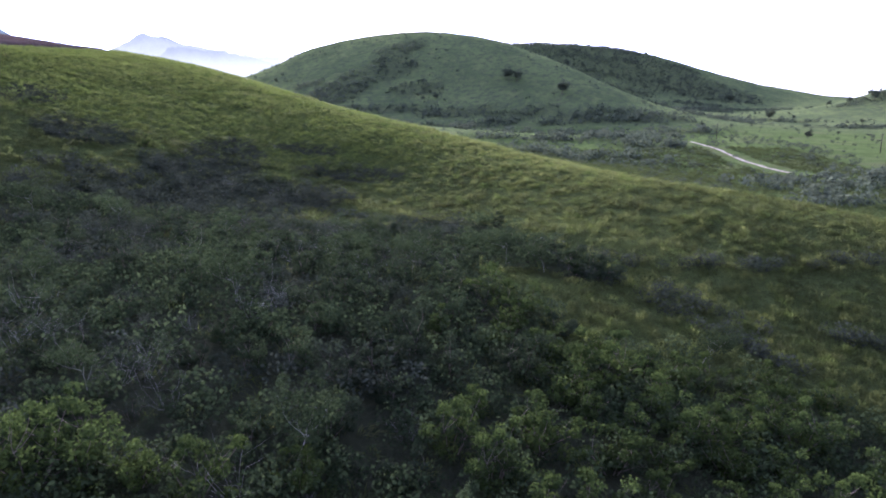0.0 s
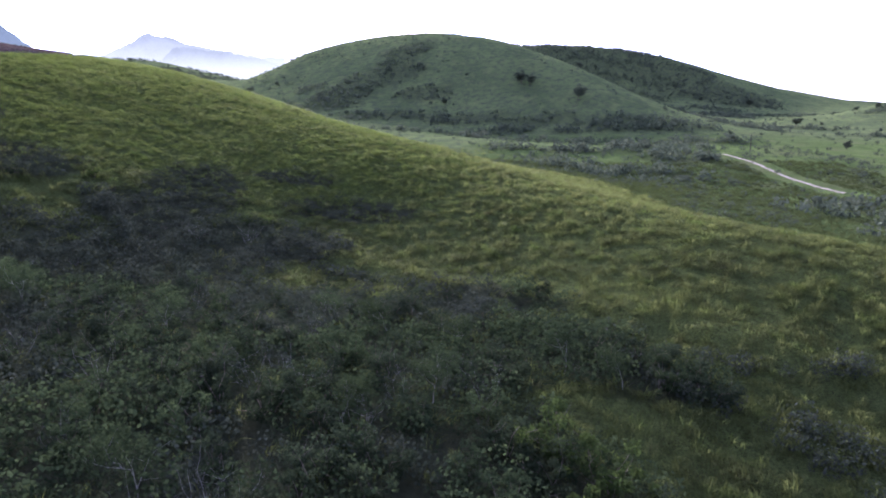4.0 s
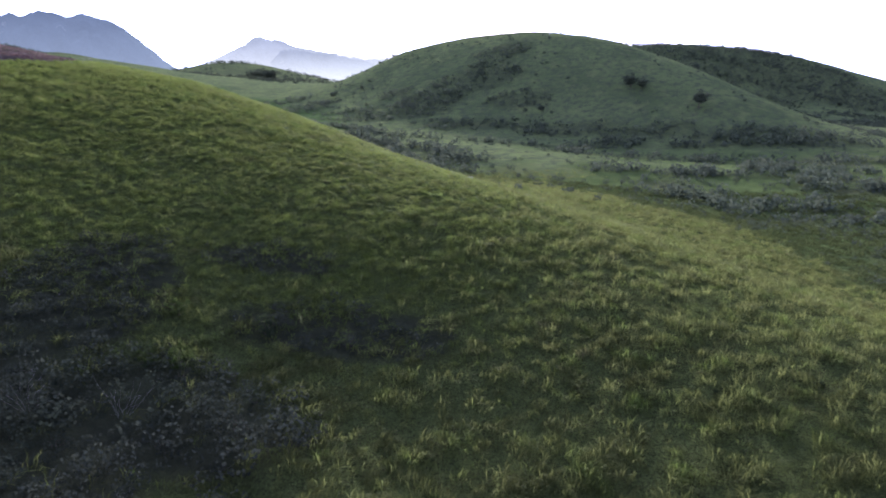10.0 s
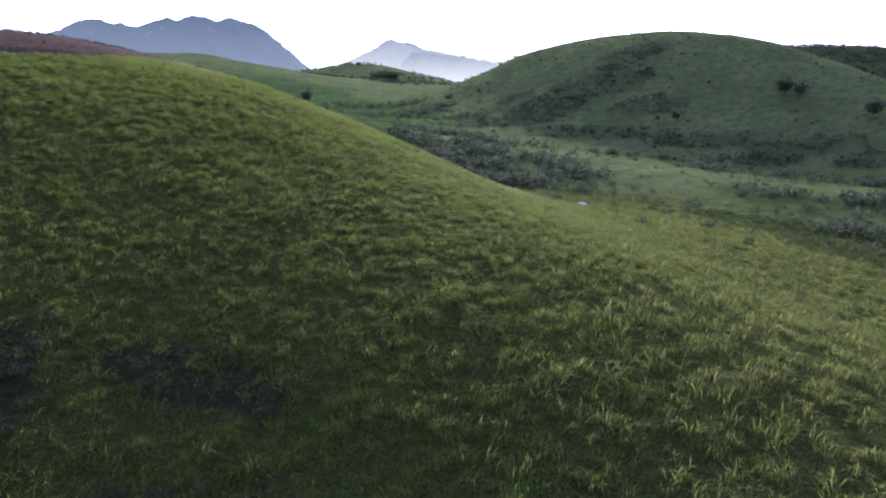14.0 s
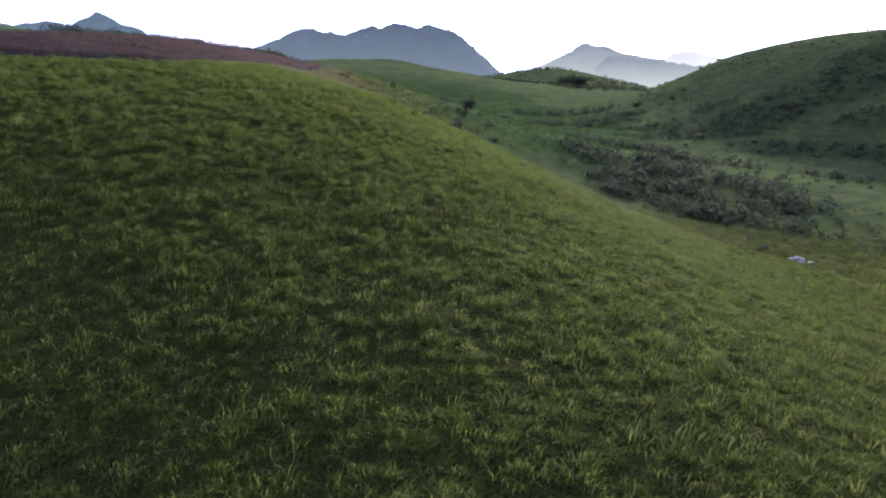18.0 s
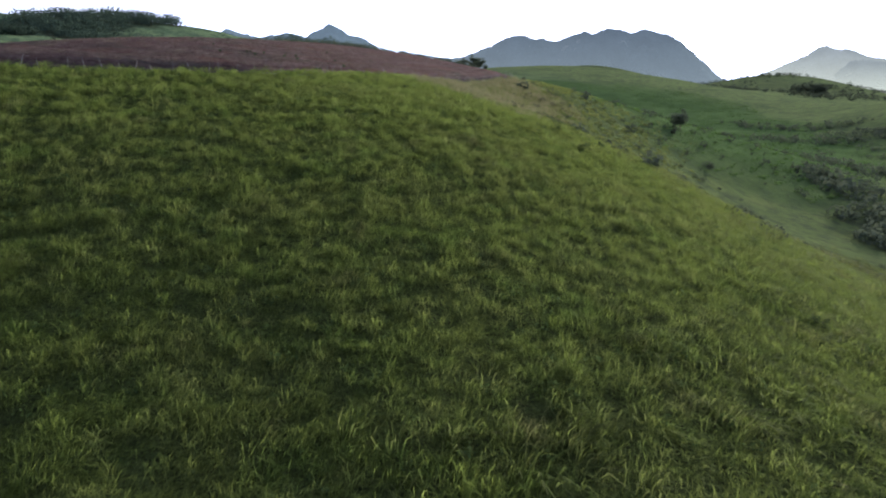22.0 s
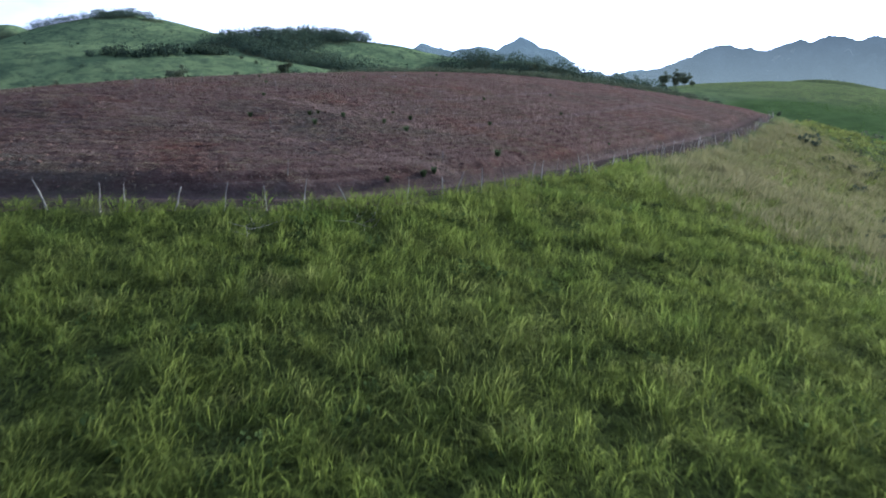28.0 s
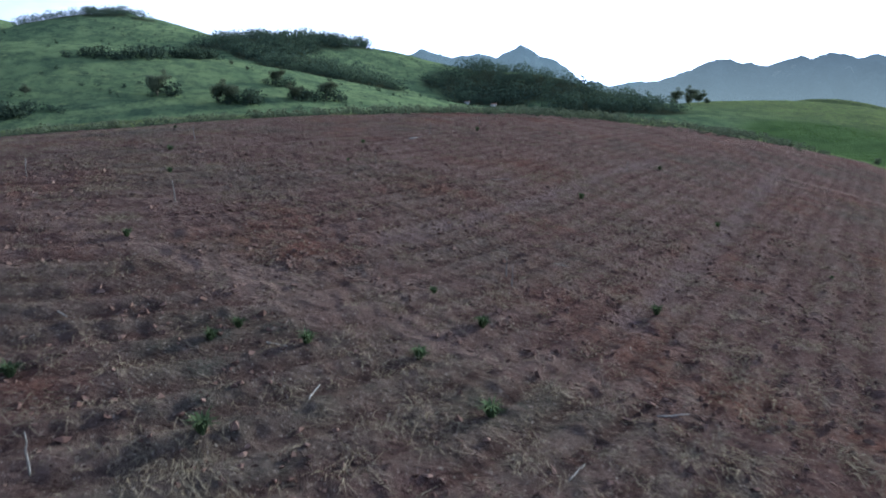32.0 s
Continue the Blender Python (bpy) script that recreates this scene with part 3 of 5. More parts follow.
def mountain_range(name, label, ridge, reach, depth, mat, seed):
    """A mountain range: ridge is (bearing, height in degrees seen from the hill), reach its distance."""
    az = np.linspace(ridge[0][0] - 2, ridge[-1][0] + 2, 300)
    el = np.interp(az, [q[0] for q in ridge], [q[1] for q in ridge])
    el = el + 0.02 + 0.16 * fbm(az * 2.5, az * 0 + seed, 6, seed) * np.clip(el, 0, 1.5)
    s = np.linspace(0, 1, 31)
    A, S = np.meshgrid(az, s, indexing="ij")
    top = np.tan(np.radians(el))[:, None] * reach
    rise = np.where(S < 0.6, (S / 0.6) ** 1.15, 1 - (np.clip(S - 0.6, 0, 1) / 0.4) ** 1.5)
    r = reach - depth * (0.6 - S)
    spur = fbm(A * 0.9 + 1.8 * fbm(A * 0.6, S * 5, 3, seed + 3), S * 6.5, 5, seed + 1) * 0.62
    z = 45 + (top + 0) * np.clip(rise + spur * np.sin(np.pi * np.clip(S / 0.6, 0, 1)) * (S < 0.6), -0.1, 1.0) - 120 * (S > 0.98) - 60 * (S < 0.02)
    x, y = -45 - np.sin(np.radians(A)) * r, 170 + np.cos(np.radians(A)) * r
    nr, nc = A.shape
    i = (np.arange(nr - 1)[:, None] * nc + np.arange(nc - 1)[None, :]).ravel()
    me = arrays(name, np.stack((x.ravel(), y.ravel(), z.ravel()), 1), np.stack((i, i + nc, i + nc + 1, i + 1), 1), (mat,))
    return tagged(new(name, me), label, "mountains", kind="structure")


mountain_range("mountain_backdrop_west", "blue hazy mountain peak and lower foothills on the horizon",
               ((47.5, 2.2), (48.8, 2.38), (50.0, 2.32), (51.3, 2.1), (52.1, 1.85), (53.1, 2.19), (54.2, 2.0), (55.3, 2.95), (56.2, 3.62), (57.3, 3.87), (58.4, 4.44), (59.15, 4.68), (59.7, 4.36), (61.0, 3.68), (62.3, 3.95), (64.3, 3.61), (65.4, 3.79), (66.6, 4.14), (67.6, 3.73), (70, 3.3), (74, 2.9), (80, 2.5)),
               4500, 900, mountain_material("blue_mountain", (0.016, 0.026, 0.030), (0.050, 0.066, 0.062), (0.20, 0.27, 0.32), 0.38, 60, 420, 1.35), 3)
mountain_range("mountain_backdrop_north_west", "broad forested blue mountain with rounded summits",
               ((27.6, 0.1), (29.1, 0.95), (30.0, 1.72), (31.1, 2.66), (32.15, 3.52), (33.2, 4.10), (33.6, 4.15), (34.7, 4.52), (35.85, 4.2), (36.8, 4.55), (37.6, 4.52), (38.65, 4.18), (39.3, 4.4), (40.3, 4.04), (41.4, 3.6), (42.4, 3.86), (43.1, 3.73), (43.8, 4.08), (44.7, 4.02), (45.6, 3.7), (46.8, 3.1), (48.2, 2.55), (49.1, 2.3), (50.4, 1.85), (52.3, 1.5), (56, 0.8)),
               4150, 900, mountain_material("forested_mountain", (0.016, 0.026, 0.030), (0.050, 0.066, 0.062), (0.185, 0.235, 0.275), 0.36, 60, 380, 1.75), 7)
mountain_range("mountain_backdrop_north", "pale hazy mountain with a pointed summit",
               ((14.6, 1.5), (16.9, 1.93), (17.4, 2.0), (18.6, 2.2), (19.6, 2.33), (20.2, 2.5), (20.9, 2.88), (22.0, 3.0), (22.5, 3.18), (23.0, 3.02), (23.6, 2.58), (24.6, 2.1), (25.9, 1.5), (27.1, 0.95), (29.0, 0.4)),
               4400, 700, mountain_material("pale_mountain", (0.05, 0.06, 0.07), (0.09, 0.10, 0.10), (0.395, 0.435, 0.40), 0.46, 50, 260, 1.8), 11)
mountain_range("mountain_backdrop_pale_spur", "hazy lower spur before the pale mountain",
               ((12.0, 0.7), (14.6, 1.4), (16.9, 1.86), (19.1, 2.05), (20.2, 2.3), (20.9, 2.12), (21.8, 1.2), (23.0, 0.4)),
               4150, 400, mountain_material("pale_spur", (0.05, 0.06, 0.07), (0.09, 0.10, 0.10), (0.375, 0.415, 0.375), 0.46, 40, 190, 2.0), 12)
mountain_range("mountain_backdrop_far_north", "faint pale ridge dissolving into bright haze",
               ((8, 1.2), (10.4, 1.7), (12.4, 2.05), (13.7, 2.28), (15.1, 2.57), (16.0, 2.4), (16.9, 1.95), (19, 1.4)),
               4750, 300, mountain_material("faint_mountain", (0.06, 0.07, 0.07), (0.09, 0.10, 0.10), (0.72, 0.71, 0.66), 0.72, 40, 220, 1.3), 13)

# glowing sheet for the bright haze that whitens the far plain towards the sun
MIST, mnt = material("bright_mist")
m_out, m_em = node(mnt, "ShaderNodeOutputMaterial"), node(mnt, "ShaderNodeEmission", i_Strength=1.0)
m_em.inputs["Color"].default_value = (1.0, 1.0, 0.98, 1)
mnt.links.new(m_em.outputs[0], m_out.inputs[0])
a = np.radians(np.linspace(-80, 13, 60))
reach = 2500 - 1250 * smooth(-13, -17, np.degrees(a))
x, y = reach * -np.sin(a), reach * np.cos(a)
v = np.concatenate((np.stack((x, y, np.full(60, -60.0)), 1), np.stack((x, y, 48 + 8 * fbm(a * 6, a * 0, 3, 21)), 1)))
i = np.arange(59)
tagged(new("mist_backdrop", arrays("mist_backdrop", v, np.stack((i, i + 1, i + 61, i + 60), 1), (MIST,))), "glowing sheet standing for bright white mist over the distant plain", "mist", kind="structure")

rng = np.random.default_rng(7)


# ---- grass ----
def blades(name, label, xs, ys, height, spread, count, width, mat, lean=(0.16, 0.34), droop=0.5, category="grass", mound=0.0, mound_size=0.9, lit_ridge=False, splay=0.45, ruffle=0.20):
    """Tufts of grass: count bent blades round each root, all of a tuft combed one way by the wind."""
    n = len(xs) * count
    x0, y0 = np.repeat(xs, count), np.repeat(ys, count)
    tuft = np.repeat(rng.random(len(xs)), count)
    tall = height * (0.65 + 0.7 * rng.random(len(xs)))
    ang, rad = rng.random(n) * 2 * np.pi, spread * np.sqrt(rng.random(n))
    bx, by = x0 + rad * np.cos(ang), y0 + rad * np.sin(ang)
    bz = ground_z(bx, by) - 0.05
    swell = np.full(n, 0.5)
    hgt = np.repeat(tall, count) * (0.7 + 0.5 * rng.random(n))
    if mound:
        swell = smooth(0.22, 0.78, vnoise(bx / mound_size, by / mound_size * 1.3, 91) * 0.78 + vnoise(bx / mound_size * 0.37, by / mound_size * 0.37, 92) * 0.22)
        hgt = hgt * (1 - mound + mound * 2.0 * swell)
    gust = 0.75 + 1.4 * fbm(bx / 6, by / 6, 2, 41)
    way = rng.normal(size=(2, len(xs))) * 0.30
    lx = lean[0] * gust + np.repeat(way[0], count) + splay * np.cos(ang) * rad / spread + ruffle * rng.normal(size=n)
    ly = lean[1] * gust + np.repeat(way[1], count) + splay * np.sin(ang) * rad / spread + ruffle * rng.normal(size=n)
    wa = rng.random(n) * np.pi
    wx, wy = np.cos(wa) * width * 0.5, np.sin(wa) * width * 0.5
    over = np.hypot(lx, ly)
    tx, ty, tz = bx + lx * hgt * droop * 1.7, by + ly * hgt * droop * 1.7, bz + hgt * np.clip(1.0 - 0.55 * droop * over, 0.35, 1.0)
    # sunlit ridge and shaded gully put into the tint by place
    ridge_light = smooth(122, 175, by) * smooth(-30, 10, bx) if lit_ridge else 0.5
    # mound tops lighter and hollows darker, light and shade put into the tint
    tint = np.clip((0.40 * tuft + 0.42 * rng.random(n) + 0.30 * (swell - 0.35)) * (0.45 + 0.55 * ridge_light) + 0.12 * ridge_light, 0, 1)
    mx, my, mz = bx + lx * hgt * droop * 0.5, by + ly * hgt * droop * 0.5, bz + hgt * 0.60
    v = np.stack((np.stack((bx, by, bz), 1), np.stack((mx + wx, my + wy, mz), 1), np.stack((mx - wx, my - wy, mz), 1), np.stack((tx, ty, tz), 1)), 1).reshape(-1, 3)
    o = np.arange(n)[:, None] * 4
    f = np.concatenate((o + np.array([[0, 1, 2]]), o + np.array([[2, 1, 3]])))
    # shade deep in the tuft is put into the tint of the roots
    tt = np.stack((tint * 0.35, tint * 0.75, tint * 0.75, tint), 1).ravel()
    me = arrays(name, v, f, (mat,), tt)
    return tagged(new(name, me), label, category, kind="stuff")


def scatter(x0, x1, y0, y1, density):
    n = int((x1 - x0) * (y1 - y0) * density)
    return x0 + (x1 - x0) * rng.random(n), y0 + (y1 - y0) * rng.random(n)


def keep(xs, ys, chance):
    k = rng.random(len(xs)) < chance
    return xs[k], ys[k]


# the pasture: coarse tufts low on the slopes, finer ones higher up, long grass near the hilltop fence
def long_at(x, y):
    return smooth(-36, -50, x) * smooth(186, 196, y) * (1 - smooth(262, 276, y))


def upper_at(x, y):
    return smooth(12, -22, x) * smooth(140, 165, y) * (1 - smooth(285, 300, y)) * (1 - long_at(x, y))


def cover_at(x, y):
    return tufted_at(x, y) * (1 - (0.9 - 0.4 * smooth(138, 148, y)) * scrub_at(x, y))


xs, ys = scatter(-165, 135, 18, 375, 1.35)
low = cover_at(xs, ys) * (1 - upper_at(xs, ys)) * (1 - long_at(xs, ys))
xs, ys = keep(xs, ys, low * np.clip(0.95 + 1.1 * fbm(xs / 3.0, ys / 3.0, 3, 51), 0, 1))
blades("pasture_grass", "tufted green pasture grass combed by the wind", xs, ys, 0.66, 0.58, 18, 0.072, OLIVE, droop=0.8, mound=0.78, mound_size=1.3, lit_ridge=True, splay=0.6, ruffle=0.3)
xs, ys = scatter(-215, -60, 275, 430, 0.75)
brow = smooth(3, 8, -beyond_fence(xs, ys)) * (1 - smooth(42, 60, -beyond_fence(xs, ys))) * (1 - 0.7 * tufted_at(xs, ys)) * (1 - planted_at(xs, ys))
xs, ys = keep(xs, ys, brow)
blades("brow_grass", "mixed green and bleached grass on the brow of the hill", xs, ys, 0.7, 0.5, 10, 0.09, OLIVE, droop=0.7, mound=0.5, mound_size=1.6)
xs, ys = scatter(-20, 170, 175, 345, 0.8)
xs, ys = keep(xs, ys, (1 - lane_at(xs, ys)) * valley_at(xs, ys) * (1 - 0.8 * far_brush_at(xs, ys)))
blades("valley_grass", "rank yellowish grass on the valley floor", xs, ys, 0.75, 0.6, 10, 0.15, RANK, droop=0.6, mound=0.7, mound_size=2.5)
xs, ys = scatter(-120, 14, 138, 302, 4.0)
xs, ys = keep(xs, ys, cover_at(xs, ys) * upper_at(xs, ys) * np.clip(1.0 + 0.9 * fbm(xs / 2.6, ys / 2.6, 3, 54), 0, 1))
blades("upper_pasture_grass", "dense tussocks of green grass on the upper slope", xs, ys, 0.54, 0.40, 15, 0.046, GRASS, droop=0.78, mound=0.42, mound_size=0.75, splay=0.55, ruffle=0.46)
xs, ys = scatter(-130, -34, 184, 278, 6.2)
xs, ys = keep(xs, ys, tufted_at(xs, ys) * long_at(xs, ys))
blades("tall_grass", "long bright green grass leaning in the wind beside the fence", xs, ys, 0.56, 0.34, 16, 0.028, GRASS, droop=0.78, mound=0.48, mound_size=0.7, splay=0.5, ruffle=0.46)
xs, ys = scatter(-172, -88, 255, 350, 4.2)
xs, ys = keep(xs, ys, dry_at(xs, ys))
blades("dry_grass", "dry straw-coloured grass on the brow of the hill", xs, ys, 0.8, 0.4, 14, 0.045, STRAW, mound=0.5, mound_size=1.2)
xs, ys = scatter(-200, -106, 200, 330, 12.0)
xs, ys = keep(xs, ys, ploughed(xs, ys) * (1 - track_at(xs, ys)) * np.clip(0.36 + 3.2 * fbm(xs / 0.9, ys / 0.7, 2, 53) + 1.2 * fbm(xs / 4, ys / 4, 2, 58), 0, 1) * (1 - 0.9 * smooth(25, 70, np.hypot(xs + 128, ys - 248))))
blades("stubble", "withered straw and roots strewn over the ploughed soil", xs, ys, 0.165, 0.26, 9, 0.020, STUBBLE, lean=(0.2, 0.3), droop=1.15, splay=0.9, ruffle=0.75, category="stubble", mound=0.6, mound_size=0.7)


def graded(lo, hi, mid, fine, growth):
    """Lines from lo to hi, fine apart at mid and wider with the distance from it."""
    out = [mid]
    while out[-1] < hi:
        out.append(out[-1] + fine + growth * (out[-1] - mid))
    back = [mid]
    while back[-1] > lo:
        back.append(back[-1] - fine - growth * (mid - back[-1]))
    return np.array(back[:0:-1] + out)


def ploughed_soil():
    """The turned soil of the hilltop: furrows, lumps and crumbs as relief."""
    gx, gy = np.meshgrid(graded(-222, -104, -124, 0.115, 0.0062), graded(130, 380, 248, 0.115, 0.0062), indexing="ij")
    x, y = gx.ravel(), gy.ravel()
    field = ploughed(x, y)
    wheel = track_at(x, y)
    z = ground_z(x, y) + 0.02 - 0.5 * (1 - smooth(0.02, 0.3, field))
    w, h = gx.shape
    i = (np.arange(w - 1)[:, None] * h + np.arange(h - 1)[None, :]).ravel()
    f = np.stack((i, i + h, i + h + 1, i + 1), 1)
    f = f[field[f].max(1) > 0.03]
    used, inverse = np.unique(f, return_inverse=True)
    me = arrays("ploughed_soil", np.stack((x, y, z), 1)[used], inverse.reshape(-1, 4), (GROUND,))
    x, y = x[used], y[used]
    wash = 0.75 * wheel[used] * np.exp(-((beyond_fence(x, y) - 2.7) / 0.45) ** 2)
    zone = np.stack((np.ones(len(x)), 0 * x, 0 * x, wheel[used] - wash), 1)
    me.attributes.new("zone", "FLOAT_COLOR", "POINT").data.foreach_set("color", zone.astype(np.float32).ravel())
    me.attributes.new("zone_b", "FLOAT_COLOR", "POINT").data.foreach_set("color", np.zeros((len(x), 4), np.float32).ravel())
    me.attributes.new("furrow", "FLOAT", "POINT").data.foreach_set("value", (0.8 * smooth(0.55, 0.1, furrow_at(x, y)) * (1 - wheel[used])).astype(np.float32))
    me.attributes.new("rut", "FLOAT", "POINT").data.foreach_set("value", np.clip(0.6 * rut_at(x, y) + 1.3 * wash, 0, 1).astype(np.float32))
    return tagged(new("ploughed_soil", me), "freshly turned purple-brown soil of the hilltop field", "soil", kind="structure")


ploughed_soil()


def clods():
    """Broken lumps of earth left by the plough, angular and half sunk."""
    xs, ys = scatter(-160, -107, 216, 285, 13.0)
    xs, ys = keep(xs, ys, ploughed(xs, ys) * (1 - track_at(xs, ys)) * np.clip(0.4 + 2.0 * fbm(xs / 2.5, ys / 2.5, 2, 57), 0, 1) * (1 - 0.85 * smooth(12, 45, np.hypot(xs + 124, ys - 245))))
    n = len(xs)
    shape = np.array(((1, 0, 0), (0, 1, 0), (-1, 0, 0), (0, -1, 0), (0, 0, 1), (0, 0, -1)), float)
    size = 0.025 + 0.075 * rng.random((n, 1, 1)) ** 2.5
    v = shape[None] * size * (0.6 + 0.8 * rng.random((n, 6, 1))) * np.array((1.2, 1.2, 0.8)) + 0.35 * size * rng.normal(size=(n, 6, 3))
    a = rng.random((n, 1)) * 6.3
    c, s = np.cos(a), np.sin(a)
    v = np.stack((v[..., 0] * c - v[..., 1] * s + xs[:, None], v[..., 0] * s + v[..., 1] * c + ys[:, None], v[..., 2] + ground_z(xs, ys)[:, None] + 0.03), 2)
    tri = np.array(((0, 1, 4), (1, 2, 4), (2, 3, 4), (3, 0, 4), (1, 0, 5), (2, 1, 5), (3, 2, 5), (0, 3, 5)))
    f = (np.arange(n)[:, None, None] * 6 + tri[None]).reshape(-1, 3)
    me = arrays("clods", v.reshape(-1, 3), f, (CLOD,), np.repeat(rng.random(n), 6), flat=True)
    return tagged(new("clods", me), "crumbled clods of reddish earth on the ploughed field", "clods", kind="stuff")


CLOD = leaf_material("clod_earth", (0.062, 0.038, 0.033), (0.165, 0.112, 0.092), (0.105, 0.066, 0.054), 0.0, 0.8)
clods()


# ---- shrubs and trees ----
class Growth:
    """Collects tapered stems and the places where leaves grow."""

    def __init__(self, seed):
        self.r = np.random.default_rng(seed)
        self.v, self.f, self.tips = [], [], []

    def stem(self, p, d, length, radius, depth, kids=3, crook=0.35, up=0.15, sides=5):
        r = self.r
        steps = 4
        pts = [np.array(p, float)]
        d = np.array(d, float) / np.linalg.norm(d)
        for s in range(steps):
            d = d + crook * r.normal(size=3) * 0.5 + np.array([0, 0, up])
            d = d / np.linalg.norm(d)
            pts.append(pts[-1] + d * length / steps)
        base = len(self.v)
        side = np.cross(d, [0.3, 0.8, 0.2])
        side = side / np.linalg.norm(side)
        other = np.cross(d, side)
        for s, q in enumerate(pts):
            rad = radius * (1 - 0.72 * s / steps)
            for k in range(sides):
                a = 2 * math.pi * k / sides
                self.v.append(q + rad * (math.cos(a) * side + math.sin(a) * other))
        for s in range(steps):
            for k in range(sides):
                a, b = base + s * sides + k, base + s * sides + (k + 1) % sides
                self.f.append((a, b, b + sides, a + sides))
        self.tips.append(pts[-1])
        if depth > 0:
            for k in range(kids):
                at = pts[1 + int(r.integers(steps))] if k else pts[-1]
                nd = d + 0.95 * r.normal(size=3)
                nd[2] = abs(nd[2]) * 0.6 + 0.1
                self.stem(at, nd, length * (0.55 + 0.25 * r.random()), radius * 0.42, depth - 1, kids, crook, up, max(3, sides - 1))

    def wood(self, name, mat):
        return arrays(name, np.array(self.v), np.array(self.f), (mat,))


def leaf_mesh(name, centres, radii, count, size, mat, seed, squash=0.75, hang=0.0):
    """A crown of single leaves set in loose clumps, with gaps between the clumps."""
    r = np.random.default_rng(seed)
    centres, radii = np.asarray(centres, float), np.asarray(radii, float)
    pick = r.integers(len(centres), size=count)
    d = r.normal(size=(count, 3))
    d /= np.linalg.norm(d, axis=1)[:, None]
    c = centres[pick] + d * (radii[pick] * (0.55 + 0.5 * r.random(count)))[:, None] * np.array([1, 1, squash])
    nrm = d + 0.7 * r.normal(size=(count, 3)) + np.array([0, 0, 0.5])
    nrm /= np.linalg.norm(nrm, axis=1)[:, None]
    a = np.cross(nrm, r.normal(size=(count, 3)))
    a /= np.linalg.norm(a, axis=1)[:, None]
    b = np.cross(nrm, a)
    s = (size * (0.6 + 0.8 * r.random(count)))[:, None]
    v = np.stack((c - a * s, c + b * s * 0.45 - nrm * s * 0.1, c + a * s - nrm * s * 0.25, c - b * s * 0.45 - nrm * s * 0.1), 1).reshape(-1, 3)
    # upper leaves get a lighter tint, light from above put into the colour
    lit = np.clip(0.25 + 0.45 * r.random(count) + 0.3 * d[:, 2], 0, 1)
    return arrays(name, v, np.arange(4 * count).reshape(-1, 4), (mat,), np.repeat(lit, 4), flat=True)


def bush_kind(seed, height, leaves, size, leaf_mat, stems=6, wood=None, spread=0.5, bare=0.0, thick=0.035, puff=1.0):
    """Meshes of one bush shape: crooked stems and a crown of leaves."""
    g, made = Growth(seed), []
    for k in range(stems):
        a = 2 * math.pi * (k + g.r.random() * 0.7) / stems
        g.v, g.f = [], []
        g.stem((0.15 * math.cos(a), 0.15 * math.sin(a), -0.35), (spread * math.cos(a), spread * math.sin(a), 0.8), height * (0.55 + 0.25 * g.r.random()), thick * height / 2.2, 1, 3)
        made.append(g.wood("stem", wood or BARK))
    tips = np.array(g.tips)
    tips = tips[tips[:, 2] > 0.25 * height]
    use = tips[g.r.permutation(len(tips))[:max(4, int(len(tips) * 0.75))]]
    low = np.stack((0.5 * height * spread * g.r.normal(size=6), 0.5 * height * spread * g.r.normal(size=6), np.full(6, 0.22 * height)), 1)
    centres = np.concatenate((use, low)) if bare < 0.5 else use
    radii = puff * height * (0.12 + 0.12 * g.r.random(len(centres)))
    return made + [leaf_mesh("foliage", centres, radii, leaves, size, leaf_mat, seed + 50)]


def tree_kind(seed, height, leaves, size, leaf_mat, trunk=0.16, bare=0.35, wood=None, kids=4, clump=0.16):
    g = Growth(seed)
    g.stem((0, 0, -0.5), (0.12 * g.r.normal(), 0.12 * g.r.normal(), 1), height * 0.55, trunk, 2, kids, 0.28, 0.12, 7)
    tips = np.array(g.tips)
    tips = tips[tips[:, 2] > bare * height]
    if clump > 0.2:
        d = g.r.normal(size=(16, 3))
        d /= np.linalg.norm(d, axis=1)[:, None]
        tips = np.concatenate((tips, d * np.array([0.26, 0.26, 0.17]) * height + np.array([0, 0, 0.60 * height])))
    radii = height * clump * (0.7 + 0.6 * g.r.random(len(tips)))
    return g.wood("trunk", wood or BARK), (leaf_mesh("crown", tips, radii, leaves, size, leaf_mat, seed + 90, 0.7) if leaves else None)


def make(name, meshes, label, category, group=""):
    """The first of a kind; it is moved to its place by the caller."""
    ob = thing(name, 0, 0, 0, label, category, group)
    for me in meshes:
        if me is not None:
            part(me.name.split(".")[0], me, None, ob)
    return ob


class Kind:
    """Places copies of one thing; the first call uses the thing itself."""

    def __init__(self, ob):
        self.ob, self.used = ob, False

    def at(self, x, y, size=1.0, sink=0.0, turn=None, tilt=0.0):
        m = pose(x, y, float(ground_z(x, y)) - sink, tilt, tilt * 0.4, rng.random() * 360 if turn is None else turn) @ Matrix.Scale(size, 4)
        if self.used:
            return copy_thing(self.ob, m)
        self.used, self.ob.matrix_basis = True, m
        return self.ob


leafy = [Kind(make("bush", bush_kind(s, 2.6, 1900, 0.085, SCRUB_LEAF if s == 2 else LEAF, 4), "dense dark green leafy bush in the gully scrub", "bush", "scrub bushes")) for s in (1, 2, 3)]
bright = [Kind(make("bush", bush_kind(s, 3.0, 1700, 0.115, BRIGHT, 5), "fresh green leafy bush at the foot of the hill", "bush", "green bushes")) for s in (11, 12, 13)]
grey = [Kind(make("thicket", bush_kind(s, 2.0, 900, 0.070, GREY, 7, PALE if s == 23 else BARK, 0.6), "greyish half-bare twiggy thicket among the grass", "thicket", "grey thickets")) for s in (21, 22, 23)]
